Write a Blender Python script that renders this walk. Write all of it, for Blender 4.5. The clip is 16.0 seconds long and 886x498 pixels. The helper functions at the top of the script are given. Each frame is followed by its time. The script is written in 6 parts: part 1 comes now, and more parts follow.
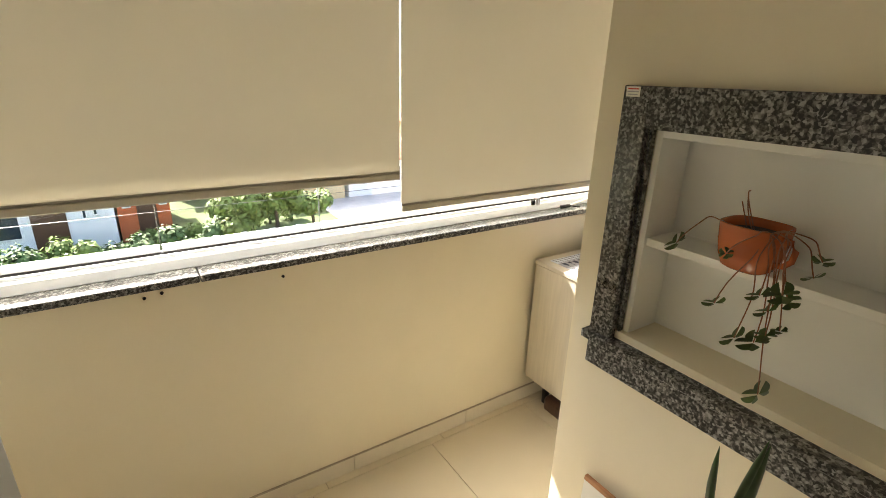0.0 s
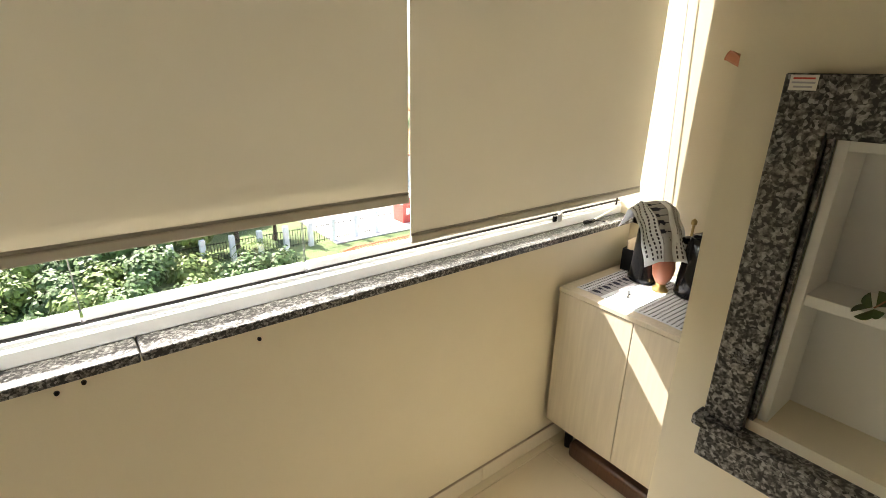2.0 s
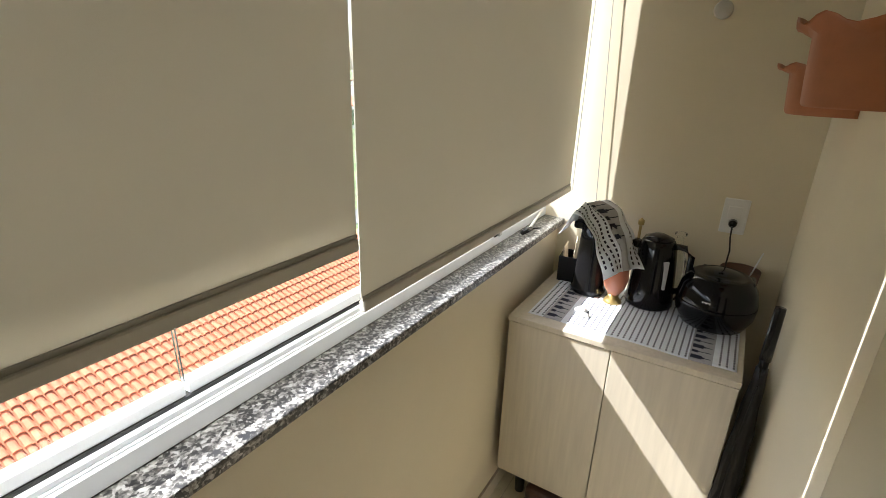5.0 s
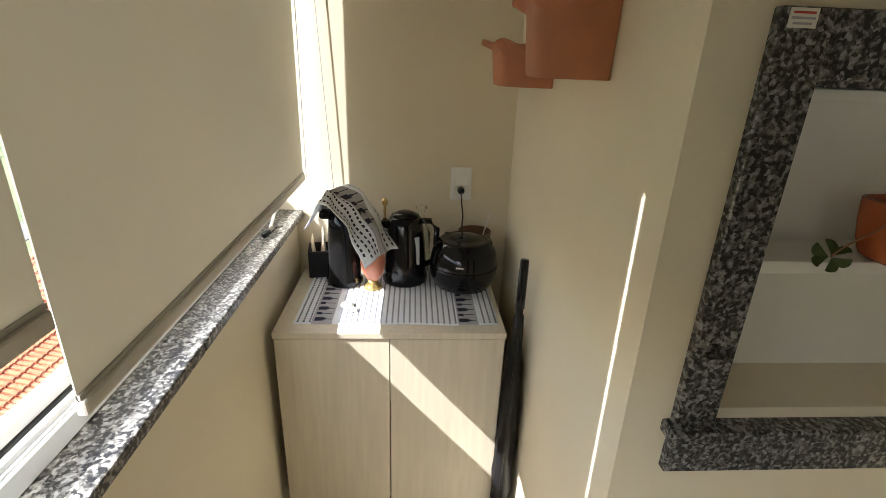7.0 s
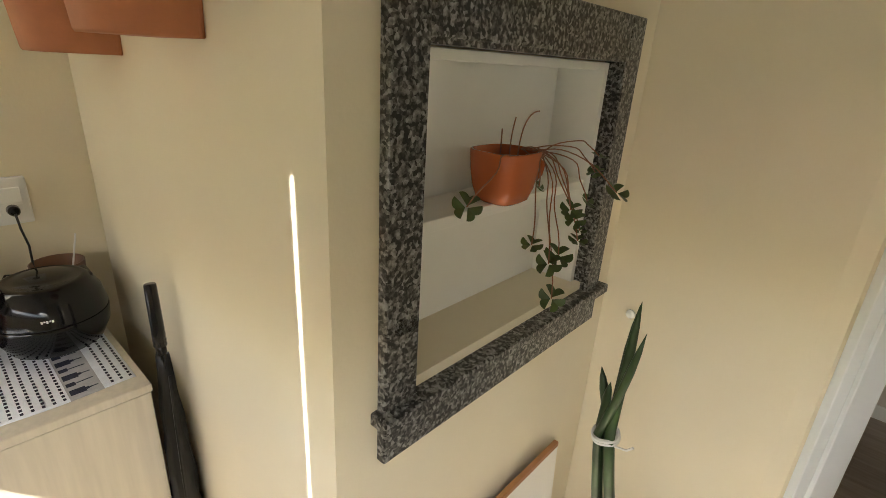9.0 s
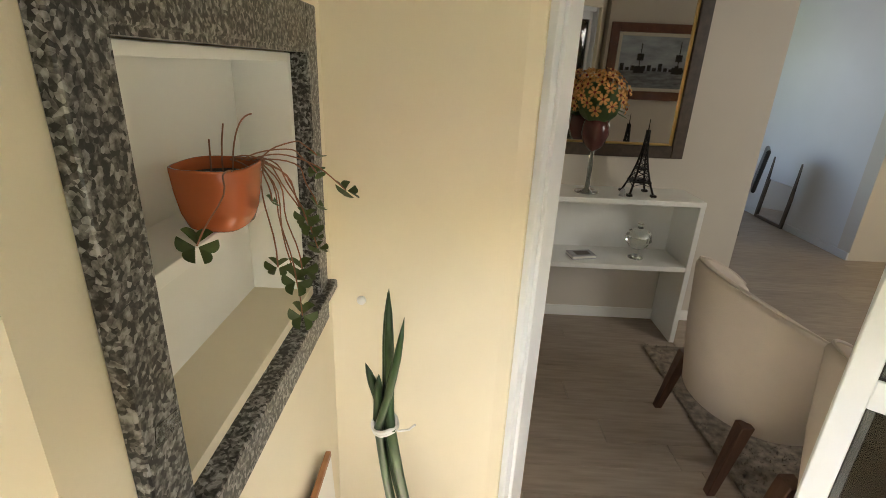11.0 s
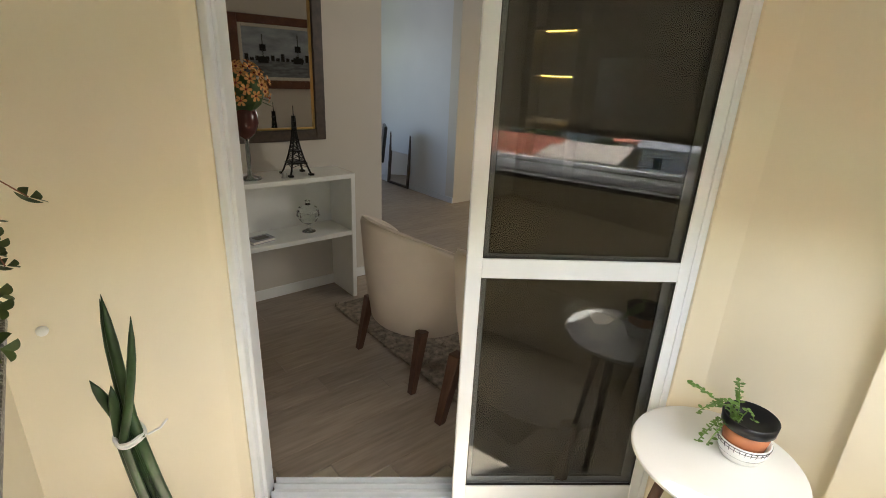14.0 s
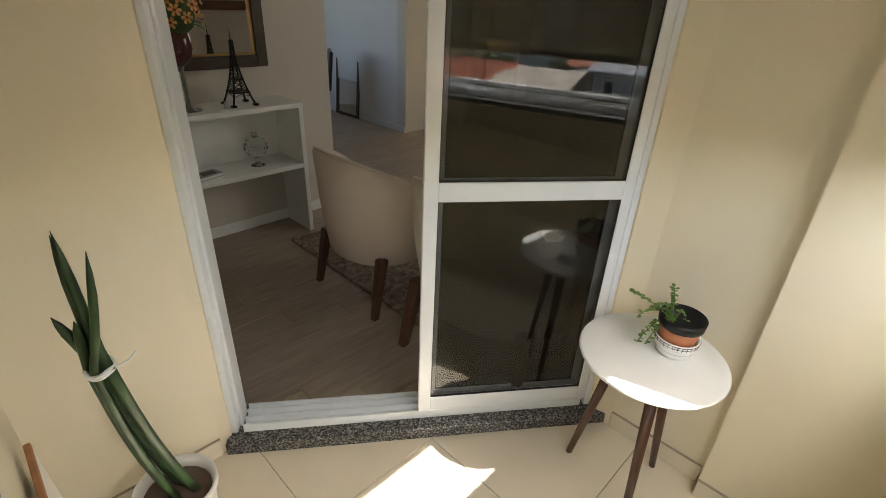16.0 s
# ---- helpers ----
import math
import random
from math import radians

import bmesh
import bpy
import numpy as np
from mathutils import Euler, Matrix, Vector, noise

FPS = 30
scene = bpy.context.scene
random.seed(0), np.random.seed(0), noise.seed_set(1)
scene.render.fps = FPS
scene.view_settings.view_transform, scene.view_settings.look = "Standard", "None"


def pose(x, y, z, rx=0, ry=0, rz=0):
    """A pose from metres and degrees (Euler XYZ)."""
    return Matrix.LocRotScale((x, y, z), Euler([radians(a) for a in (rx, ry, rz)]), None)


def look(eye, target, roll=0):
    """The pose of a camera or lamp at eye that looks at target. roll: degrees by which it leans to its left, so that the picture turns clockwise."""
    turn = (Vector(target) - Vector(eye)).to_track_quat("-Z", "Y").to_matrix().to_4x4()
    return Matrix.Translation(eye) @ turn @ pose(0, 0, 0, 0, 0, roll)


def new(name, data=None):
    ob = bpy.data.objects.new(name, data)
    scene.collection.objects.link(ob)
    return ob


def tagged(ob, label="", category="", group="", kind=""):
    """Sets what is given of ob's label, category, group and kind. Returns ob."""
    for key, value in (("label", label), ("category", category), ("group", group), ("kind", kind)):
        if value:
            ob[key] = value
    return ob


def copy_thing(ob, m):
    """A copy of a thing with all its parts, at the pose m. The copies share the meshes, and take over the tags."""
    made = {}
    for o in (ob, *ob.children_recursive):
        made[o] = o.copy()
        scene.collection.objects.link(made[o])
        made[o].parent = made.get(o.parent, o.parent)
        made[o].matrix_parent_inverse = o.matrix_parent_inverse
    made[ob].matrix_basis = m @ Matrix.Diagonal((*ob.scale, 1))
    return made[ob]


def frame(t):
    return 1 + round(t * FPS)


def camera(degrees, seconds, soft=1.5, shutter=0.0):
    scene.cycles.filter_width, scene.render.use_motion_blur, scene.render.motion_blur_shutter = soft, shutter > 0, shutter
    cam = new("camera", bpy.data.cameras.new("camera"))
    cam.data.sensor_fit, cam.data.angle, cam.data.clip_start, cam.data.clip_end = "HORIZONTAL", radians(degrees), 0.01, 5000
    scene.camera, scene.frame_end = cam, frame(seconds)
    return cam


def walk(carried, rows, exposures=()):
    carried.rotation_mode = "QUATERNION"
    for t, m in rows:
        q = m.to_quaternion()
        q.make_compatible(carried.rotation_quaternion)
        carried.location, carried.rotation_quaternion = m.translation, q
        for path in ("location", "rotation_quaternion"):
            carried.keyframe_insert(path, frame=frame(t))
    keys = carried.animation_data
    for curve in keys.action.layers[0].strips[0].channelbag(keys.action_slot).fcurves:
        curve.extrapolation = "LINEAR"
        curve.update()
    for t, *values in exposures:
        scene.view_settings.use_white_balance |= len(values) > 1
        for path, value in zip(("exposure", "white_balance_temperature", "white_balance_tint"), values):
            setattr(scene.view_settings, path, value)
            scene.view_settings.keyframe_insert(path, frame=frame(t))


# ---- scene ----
cam = camera(85.0, 16.0, 0.8)
PATH = [
    (0, (0.101, 0.022, 1.653), (1.142, 1.591, 0.979), 1.7),
    (0.5, (0.134, 0.143, 1.647), (1.223, 1.677, 0.969), 1.6),
    (1, (0.166, 0.263, 1.649), (1.282, 1.778, 0.972), 1.5),
    (1.5, (0.178, 0.353, 1.639), (1.31, 1.857, 0.962), 1.3),
    (2, (0.191, 0.469, 1.632), (1.351, 1.95, 0.955), 1.2),
    (2.5, (0.207, 0.592, 1.622), (1.413, 2.036, 0.945), 1.2),
    (3, (0.236, 0.698, 1.603), (1.497, 2.092, 0.921), 1.3),
    (3.2, (0.258, 0.746, 1.592), (1.543, 2.117, 0.906), 1.3),
    (5.3, (0.353, 1.071, 1.589), (2.013, 1.946, 0.896), 1.6),
    (5.5, (0.368, 1.086, 1.579), (2.064, 1.888, 0.888), 1.5),
    (6, (0.426, 1.134, 1.571), (2.207, 1.711, 0.866), 1.6),
    (6.5, (0.444, 1.174, 1.578), (2.291, 1.439, 0.859), 1.7),
    (7, (0.465, 1.202, 1.569), (2.324, 1.076, 0.845), 2.2),
    (7.5, (0.499, 1.237, 1.565), (2.293, 0.728, 0.841), 2.6),
    (8, (0.532, 1.233, 1.552), (2.197, 0.393, 0.83), 3.0),
    (8.5, (0.571, 1.207, 1.536), (2.054, 0.073, 0.816), 3.2),
    (9, (0.625, 1.167, 1.533), (1.862, -0.231, 0.816), 3.4),
    (9.5, (0.674, 1.125, 1.543), (1.624, -0.483, 0.827), 3.7),
    (11.8, (0.845, 1.179, 1.541), (0.38, -0.636, 0.841), 2.4),
    (12, (0.861, 1.195, 1.541), (0.285, -0.588, 0.842), 2.6),
    (12.5, (0.888, 1.233, 1.54), (0.079, -0.459, 0.847), 2.6),
    (13, (0.905, 1.266, 1.545), (-0.082, -0.331, 0.857), 2.5),
    (13.5, (0.925, 1.3, 1.547), (-0.197, -0.207, 0.86), 2.6),
    (14, (0.937, 1.321, 1.548), (-0.276, -0.112, 0.86), 2.6),
    (14.5, (0.937, 1.322, 1.543), (-0.333, -0.05, 0.832), 2.6),
    (15, (0.95, 1.326, 1.539), (-0.345, 0.008, 0.771), 2.6),
    (15.5, (0.963, 1.341, 1.541), (-0.329, 0.075, 0.687), 2.6),
    (16, (0.968, 1.348, 1.541), (-0.311, 0.127, 0.606), 2.7),
]
EXPOSE = [(0, 2.42, 7050, 10), (1, 2.35, 6900, 10), (2.5, 2.05, 6900, 10), (5.5, 1.65, 6150, 10), (7.5, 1.95, 6400, 10), (8.5, 2.2, 6650, 10), (9.5, 2.7, 6600, 10), (12, 3.1, 6500, 10), (13, 2.95, 6500, 10), (14.5, 2.68, 6400, 10), (16, 2.22, 6500, 10)]
walk(cam, [(t, look(eye, target, roll)) for t, eye, target, roll in PATH], EXPOSE)

# ---- light ----
world = bpy.data.worlds.new("world")
scene.world = world
world.use_nodes = True
wn = world.node_tree
bg = wn.nodes["Background"]
sky = wn.nodes.new("ShaderNodeTexSky")
sky.sky_type = 'NISHITA'
sky.sun_disc = False
sky.dust_density = 3.0
SUN_DIR = Vector((0.314, -1.0, -1.13)).normalized()
sky.sun_elevation = math.asin(-SUN_DIR.z)
sky.sun_rotation = math.atan2(-SUN_DIR.x, -SUN_DIR.y)
wn.links.new(sky.outputs[0], bg.inputs[0])
bg.inputs[1].default_value = 0.15
sun = new("sun", bpy.data.lights.new("sun", 'SUN'))
sun.data.energy = 5.0
sun.data.angle = radians(0.5)
sun.data.color = (1.0, 0.97, 0.92)
sun.matrix_world = look((0, 8, 10), Vector((0, 8, 10)) + SUN_DIR)


def area_lamp(name, eye, target, w, h, watts, color):
    lamp = new(name, bpy.data.lights.new(name, 'AREA'))
    lamp.data.shape = 'RECTANGLE'
    lamp.data.size, lamp.data.size_y, lamp.data.energy, lamp.data.color = w, h, watts, color
    lamp.matrix_world = look(eye, target)
    return lamp


# ---- materials ----
def mat(name, color=(0.8, 0.8, 0.8), rough=0.5, metal=0.0, var=0.06, scale=6.0, bump=0.0, bscale=60.0, spec=0.5, trans=0.0, stretch=(1, 1, 1), coord='Object', rnd=0.0):
    m = bpy.data.materials.new(name)
    m.use_nodes = True
    nt = m.node_tree
    b = nt.nodes["Principled BSDF"]
    b.inputs["Roughness"].default_value = rough
    b.inputs["Metallic"].default_value = metal
    b.inputs["Specular IOR Level"].default_value = spec
    b.inputs["Transmission Weight"].default_value = trans
    tc = nt.nodes.new("ShaderNodeTexCoord")
    mp = nt.nodes.new("ShaderNodeMapping")
    mp.inputs["Scale"].default_value = stretch
    nt.links.new(tc.outputs[coord], mp.inputs[0])
    n1 = nt.nodes.new("ShaderNodeTexNoise")
    n1.inputs["Scale"].default_value = scale
    n1.inputs["Detail"].default_value = 6
    nt.links.new(mp.outputs[0], n1.inputs["Vector"])
    ramp = nt.nodes.new("ShaderNodeValToRGB")
    c0 = [max(0, c * (1 - var)) for c in color]
    c1 = [min(1, c * (1 + var)) for c in color]
    ramp.color_ramp.elements[0].position, ramp.color_ramp.elements[1].position = 0.3, 0.7
    ramp.color_ramp.elements[0].color, ramp.color_ramp.elements[1].color = (*c0, 1), (*c1, 1)
    nt.links.new(n1.outputs["Fac"], ramp.inputs[0])
    out = ramp.outputs[0]
    if rnd:
        oi = nt.nodes.new("ShaderNodeObjectInfo")
        hs = nt.nodes.new("ShaderNodeHueSaturation")
        mr = nt.nodes.new("ShaderNodeMapRange")
        mr.inputs[3].default_value, mr.inputs[4].default_value = 1 - rnd, 1 + rnd
        nt.links.new(oi.outputs["Random"], mr.inputs[0])
        nt.links.new(mr.outputs[0], hs.inputs["Value"])
        nt.links.new(out, hs.inputs["Color"])
        out = hs.outputs[0]
    nt.links.new(out, b.inputs["Base Color"])
    if bump:
        n2 = nt.nodes.new("ShaderNodeTexNoise")
        n2.inputs["Scale"].default_value = bscale
        n2.inputs["Detail"].default_value = 4
        nt.links.new(mp.outputs[0], n2.inputs["Vector"])
        bp = nt.nodes.new("ShaderNodeBump")
        bp.inputs["Strength"].default_value = bump
        bp.inputs["Distance"].default_value = 0.003
        nt.links.new(n2.outputs["Fac"], bp.inputs["Height"])
        nt.links.new(bp.outputs[0], b.inputs["Normal"])
    return m


def granite_mat():
    m = bpy.data.materials.new("granite")
    m.use_nodes = True
    nt = m.node_tree
    b = nt.nodes["Principled BSDF"]
    tc = nt.nodes.new("ShaderNodeTexCoord")
    n0 = nt.nodes.new("ShaderNodeTexNoise")
    n0.inputs["Scale"].default_value = 45
    mixv = nt.nodes.new("ShaderNodeMixRGB")
    mixv.inputs[0].default_value = 0.012
    nt.links.new(tc.outputs["Object"], n0.inputs["Vector"])
    nt.links.new(tc.outputs["Object"], mixv.inputs[1])
    nt.links.new(n0.outputs["Color"], mixv.inputs[2])
    v = nt.nodes.new("ShaderNodeTexVoronoi")
    v.inputs["Scale"].default_value = 185
    nt.links.new(mixv.outputs[0], v.inputs["Vector"])
    sep = nt.nodes.new("ShaderNodeSeparateColor")
    nt.links.new(v.outputs["Color"], sep.inputs[0])
    n1 = nt.nodes.new("ShaderNodeTexNoise")
    n1.inputs["Scale"].default_value = 105
    n1.inputs["Detail"].default_value = 5
    nt.links.new(tc.outputs["Object"], n1.inputs["Vector"])
    add = nt.nodes.new("ShaderNodeMath")
    add.operation = 'MULTIPLY_ADD'
    add.inputs[1].default_value = 0.45
    nt.links.new(sep.outputs[0], add.inputs[0])
    nt.links.new(n1.outputs["Fac"], add.inputs[2])
    r = nt.nodes.new("ShaderNodeValToRGB")
    cr = r.color_ramp
    cr.elements[0].position, cr.elements[0].color = 0.56, (0.008, 0.008, 0.009, 1)
    cr.elements[1].position, cr.elements[1].color = 1.0, (0.34, 0.34, 0.335, 1)
    for p, c in ((0.64, (0.035, 0.033, 0.03, 1)), (0.75, (0.10, 0.097, 0.092, 1)), (0.87, (0.21, 0.205, 0.195, 1))):
        e = cr.elements.new(p)
        e.color = c
    nt.links.new(add.outputs[0], r.inputs[0])
    nt.links.new(r.outputs[0], b.inputs["Base Color"])
    b.inputs["Roughness"].default_value = 0.32
    return m


def fabric_mat(name, color, through_amount, wscale=900.0):
    m = bpy.data.materials.new(name)
    m.use_nodes = True
    nt = m.node_tree
    for n in list(nt.nodes):
        nt.nodes.remove(n)
    out = nt.nodes.new("ShaderNodeOutputMaterial")
    dif = nt.nodes.new("ShaderNodeBsdfDiffuse")
    tra = nt.nodes.new("ShaderNodeBsdfTranslucent")
    mix = nt.nodes.new("ShaderNodeMixShader")
    mix.inputs[0].default_value = through_amount
    tc = nt.nodes.new("ShaderNodeTexCoord")
    no = nt.nodes.new("ShaderNodeTexNoise")
    no.inputs["Scale"].default_value = 3.0
    no.inputs["Detail"].default_value = 8
    nt.links.new(tc.outputs["Object"], no.inputs["Vector"])
    r = nt.nodes.new("ShaderNodeValToRGB")
    r.color_ramp.elements[0].color = (*[c * 0.94 for c in color], 1)
    r.color_ramp.elements[1].color = (*[min(1, c * 1.05) for c in color], 1)
    nt.links.new(no.outputs["Fac"], r.inputs[0])
    nt.links.new(r.outputs[0], dif.inputs[0])
    nt.links.new(r.outputs[0], tra.inputs[0])
    wv = nt.nodes.new("ShaderNodeTexChecker")
    wv.inputs["Scale"].default_value = wscale
    nt.links.new(tc.outputs["Object"], wv.inputs["Vector"])
    bp = nt.nodes.new("ShaderNodeBump")
    bp.inputs["Strength"].default_value = 0.15
    bp.inputs["Distance"].default_value = 0.0006
    nt.links.new(wv.outputs["Fac"], bp.inputs["Height"])
    nt.links.new(bp.outputs[0], dif.inputs["Normal"])
    nt.links.new(dif.outputs[0], mix.inputs[1])
    nt.links.new(tra.outputs[0], mix.inputs[2])
    nt.links.new(mix.outputs[0], out.inputs[0])
    return m


def glass_mat(name, color=(1, 1, 1), rough=0.0, ior=1.45):
    m = bpy.data.materials.new(name)
    m.use_nodes = True
    b = m.node_tree.nodes["Principled BSDF"]
    b.inputs["Base Color"].default_value = (*color, 1)
    b.inputs["Transmission Weight"].default_value = 1.0
    b.inputs["Roughness"].default_value = rough
    b.inputs["IOR"].default_value = ior
    return m


def pane_mat(name, tint, gloss):
    """Flat sheet glass: a tinted clear pane with mirror gloss."""
    m = bpy.data.materials.new(name)
    m.use_nodes = True
    nt = m.node_tree
    nt.nodes.remove(nt.nodes["Principled BSDF"])
    out = nt.nodes["Material Output"]
    tr = nt.nodes.new("ShaderNodeBsdfTransparent")
    tr.inputs[0].default_value = (*tint, 1)
    gl = nt.nodes.new("ShaderNodeBsdfGlossy")
    gl.inputs["Roughness"].default_value = 0.0
    lw = nt.nodes.new("ShaderNodeLayerWeight")
    lw.inputs["Blend"].default_value = 0.5
    pw = nt.nodes.new("ShaderNodeMath")
    pw.operation = 'POWER'
    pw.inputs[1].default_value = 5.0
    nt.links.new(lw.outputs["Facing"], pw.inputs[0])
    fr = nt.nodes.new("ShaderNodeMath")
    fr.operation = 'MULTIPLY_ADD'
    fr.inputs[1].default_value, fr.inputs[2].default_value = 1 - gloss, gloss
    nt.links.new(pw.outputs[0], fr.inputs[0])
    mix = nt.nodes.new("ShaderNodeMixShader")
    nt.links.new(fr.outputs[0], mix.inputs[0])
    nt.links.new(tr.outputs[0], mix.inputs[1])
    nt.links.new(gl.outputs[0], mix.inputs[2])
    nt.links.new(mix.outputs[0], out.inputs[0])
    return m


def glow_mat(name, color, strength):
    m = bpy.data.materials.new(name)
    m.use_nodes = True
    b = m.node_tree.nodes["Principled BSDF"]
    b.inputs["Base Color"].default_value = (*color, 1)
    b.inputs["Emission Color"].default_value = (*color, 1)
    b.inputs["Emission Strength"].default_value = strength
    return m


M_WALL = mat("cream_paint", (0.80, 0.73, 0.565), 0.6, var=0.035, scale=2.2, bump=0.12, bscale=140)
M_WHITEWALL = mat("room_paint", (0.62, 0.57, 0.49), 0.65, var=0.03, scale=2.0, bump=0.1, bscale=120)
M_BLUEWALL = mat("hall_paint", (0.66, 0.66, 0.66), 0.65, var=0.03, scale=2.0, bump=0.1, bscale=120)
M_CEIL = mat("ceiling_paint", (0.82, 0.79, 0.72), 0.7, var=0.02)
M_TILE = mat("porcelain", (0.74, 0.66, 0.52), 0.16, var=0.03, scale=3.0, rnd=0.02)
M_GROUT = mat("grout", (0.42, 0.36, 0.28), 0.85, var=0.1, scale=30)
M_SKIRT = mat("skirting_tile", (0.76, 0.69, 0.56), 0.2, var=0.02)
M_GRANITE = granite_mat()
M_ALU = mat("white_aluminium", (0.80, 0.84, 0.88), 0.32, var=0.02, scale=8)
M_JOINT = mat("joint_seal", (0.12, 0.13, 0.12), 0.3, var=0.1)
M_GASKET = mat("black_rubber", (0.012, 0.012, 0.012), 0.5, var=0.1)
M_BLIND = fabric_mat("blind_fabric", (0.70, 0.67, 0.585), 0.18)
M_HEM = mat("hem_fabric", (0.58, 0.55, 0.48), 0.6, var=0.03)
# shadow tone for the line above the blind hem, put into the colour
M_HEMSHADE = mat("hem_shade", (0.36, 0.34, 0.29), 0.45, var=0.03)
M_GLASS = glass_mat("clear_glass", (0.97, 0.99, 0.98))
M_DOORGLASS = pane_mat("tinted_glass", (0.56, 0.56, 0.54), 0.055)
M_PANE = pane_mat("window_glass", (0.99, 0.995, 0.99), 0.035)
M_CAB = mat("washed_wood", (0.63, 0.575, 0.47), 0.45, var=0.06, scale=5, stretch=(14, 14, 1), bump=0.05, bscale=20)
M_WHITE = mat("white_laminate", (0.86, 0.86, 0.82), 0.35, var=0.02)
M_BLACK = mat("black_plastic", (0.008, 0.008, 0.009), 0.1, var=0.1, spec=0.35)
M_BLACKMATT = mat("black_matt", (0.010, 0.010, 0.011), 0.34, var=0.2, spec=0.35, bump=0.2, bscale=40)
M_TERRA = mat("terracotta", (0.46, 0.17, 0.075), 0.55, var=0.1, scale=14, bump=0.1, bscale=80)
M_ORANGE = mat("orange_glaze", (0.45, 0.115, 0.038), 0.22, var=0.07, scale=9)
M_SOIL = mat("soil", (0.035, 0.022, 0.015), 0.95, var=0.5, scale=60, bump=1.0, bscale=120)
M_LEAF = mat("clover_leaf", (0.055, 0.09, 0.022), 0.45, var=0.35, scale=25)
M_STEM = mat("stem", (0.25, 0.10, 0.05), 0.6, var=0.2, scale=20)
M_SNAKE = mat("snake_leaf", (0.026, 0.062, 0.018), 0.35, var=0.5, scale=28, stretch=(1, 1, 0.5))
M_SUCC = mat("succulent_leaf", (0.14, 0.26, 0.05), 0.4, var=0.3, scale=25)
M_CLOTHW = mat("cotton_white", (0.78, 0.82, 0.88), 0.9, var=0.04, scale=60, bump=0.6, bscale=300)
M_CLOTHB = mat("cotton_navy", (0.018, 0.022, 0.045), 0.9, var=0.2, scale=60, bump=0.6, bscale=300)
M_CLOTHG = mat("cotton_grey", (0.42, 0.42, 0.44), 0.9, var=0.08, scale=60, bump=0.6, bscale=300)
M_STEEL = mat("steel", (0.6, 0.6, 0.6), 0.28, metal=1.0, var=0.05)
M_COPPER = mat("egg_terracotta", (0.45, 0.17, 0.10), 0.35, var=0.06)
M_BRASS = mat("brass", (0.55, 0.40, 0.16), 0.35, metal=0.8, var=0.1)
M_WOODDARK = mat("walnut_leg", (0.09, 0.043, 0.026), 0.4, var=0.25, scale=9, stretch=(12, 12, 1))
M_WOODBOARD = mat("board_edge", (0.42, 0.2, 0.09), 0.5, var=0.2, scale=12)
M_PLANK = mat("laminate_plank", (0.34, 0.28, 0.225), 0.42, spec=0.3, var=0.16, scale=4, stretch=(1.2, 12, 12), bump=0.05, bscale=30, rnd=0.07)
M_CHAIR = mat("cream_upholstery", (0.66, 0.58, 0.50), 0.85, var=0.04, scale=6, bump=0.25, bscale=260)
M_RUG = mat("rug", (0.24, 0.20, 0.16), 0.95, var=0.5, scale=30, bump=1.0, bscale=160)
M_TVBLACK = mat("screen_black", (0.006, 0.006, 0.007), 0.12, var=0.05)
M_PANELWOOD = mat("panel_wood", (0.16, 0.13, 0.10), 0.5, var=0.2, scale=5, stretch=(10, 10, 1))
M_LED = glow_mat("led_strip", (1.0, 0.72, 0.18), 6.0)
M_MIRROR = mat("mirror", (0.86, 0.86, 0.85), 0.02, metal=1.0, var=0.0)
M_FRAMEDARK = mat("frame_dark", (0.07, 0.05, 0.035), 0.35, var=0.3, scale=30)
M_GOLD = mat("gilt", (0.5, 0.33, 0.12), 0.35, metal=0.7, var=0.15)
M_PICFRAME = mat("mahogany", (0.14, 0.05, 0.022), 0.3, var=0.3, scale=12)
M_MAT = mat("passepartout", (0.62, 0.58, 0.48), 0.8, var=0.03)
M_IRON = mat("dark_iron", (0.02, 0.018, 0.016), 0.4, metal=0.6, var=0.2)
M_FLOWER = mat("petal", (0.72, 0.38, 0.12), 0.7, var=0.25, scale=40)
M_FLOWERC = mat("flower_heart", (0.25, 0.05, 0.03), 0.8, var=0.3, scale=40)
M_BOWL = mat("wood_bowl", (0.15, 0.07, 0.035), 0.5, var=0.2)
M_WICKER = mat("basket_paper", (0.55, 0.48, 0.38), 0.7, var=0.15, scale=20)
M_CABLE = mat("cable", (0.015, 0.015, 0.015), 0.4)
M_CHAIN = mat("chain_grey", (0.30, 0.29, 0.27), 0.5)
M_PLUGW = mat("plastic_white", (0.85, 0.85, 0.83), 0.3, var=0.01)
M_POTPATT = mat("pot_pattern", (0.05, 0.05, 0.05), 0.5)
M_PAPER = mat("paper", (0.78, 0.76, 0.7), 0.7, var=0.05)
M_RED = mat("red_print", (0.6, 0.08, 0.06), 0.6)
M_PLASTICBAG = glass_mat("clear_plastic", (0.9, 0.92, 0.92), 0.15)
M_ROOF = mat("roof_tile", (0.48, 0.15, 0.07), 0.8, var=0.25, scale=8, bump=0.4, bscale=30)
M_HOUSEW = mat("house_white", (0.78, 0.78, 0.78), 0.8, var=0.05)
M_HOUSEO = mat("house_orange", (0.55, 0.14, 0.05), 0.8, var=0.08)
M_HOUSEY = mat("house_yellow", (0.68, 0.52, 0.30), 0.8, var=0.08)
M_HGLASS = mat("house_pane", (0.03, 0.04, 0.05), 0.1, var=0.1)
M_GRASS = mat("grass_ground", (0.10, 0.14, 0.05), 0.95, var=0.5, scale=0.6, bump=1.0, bscale=8)
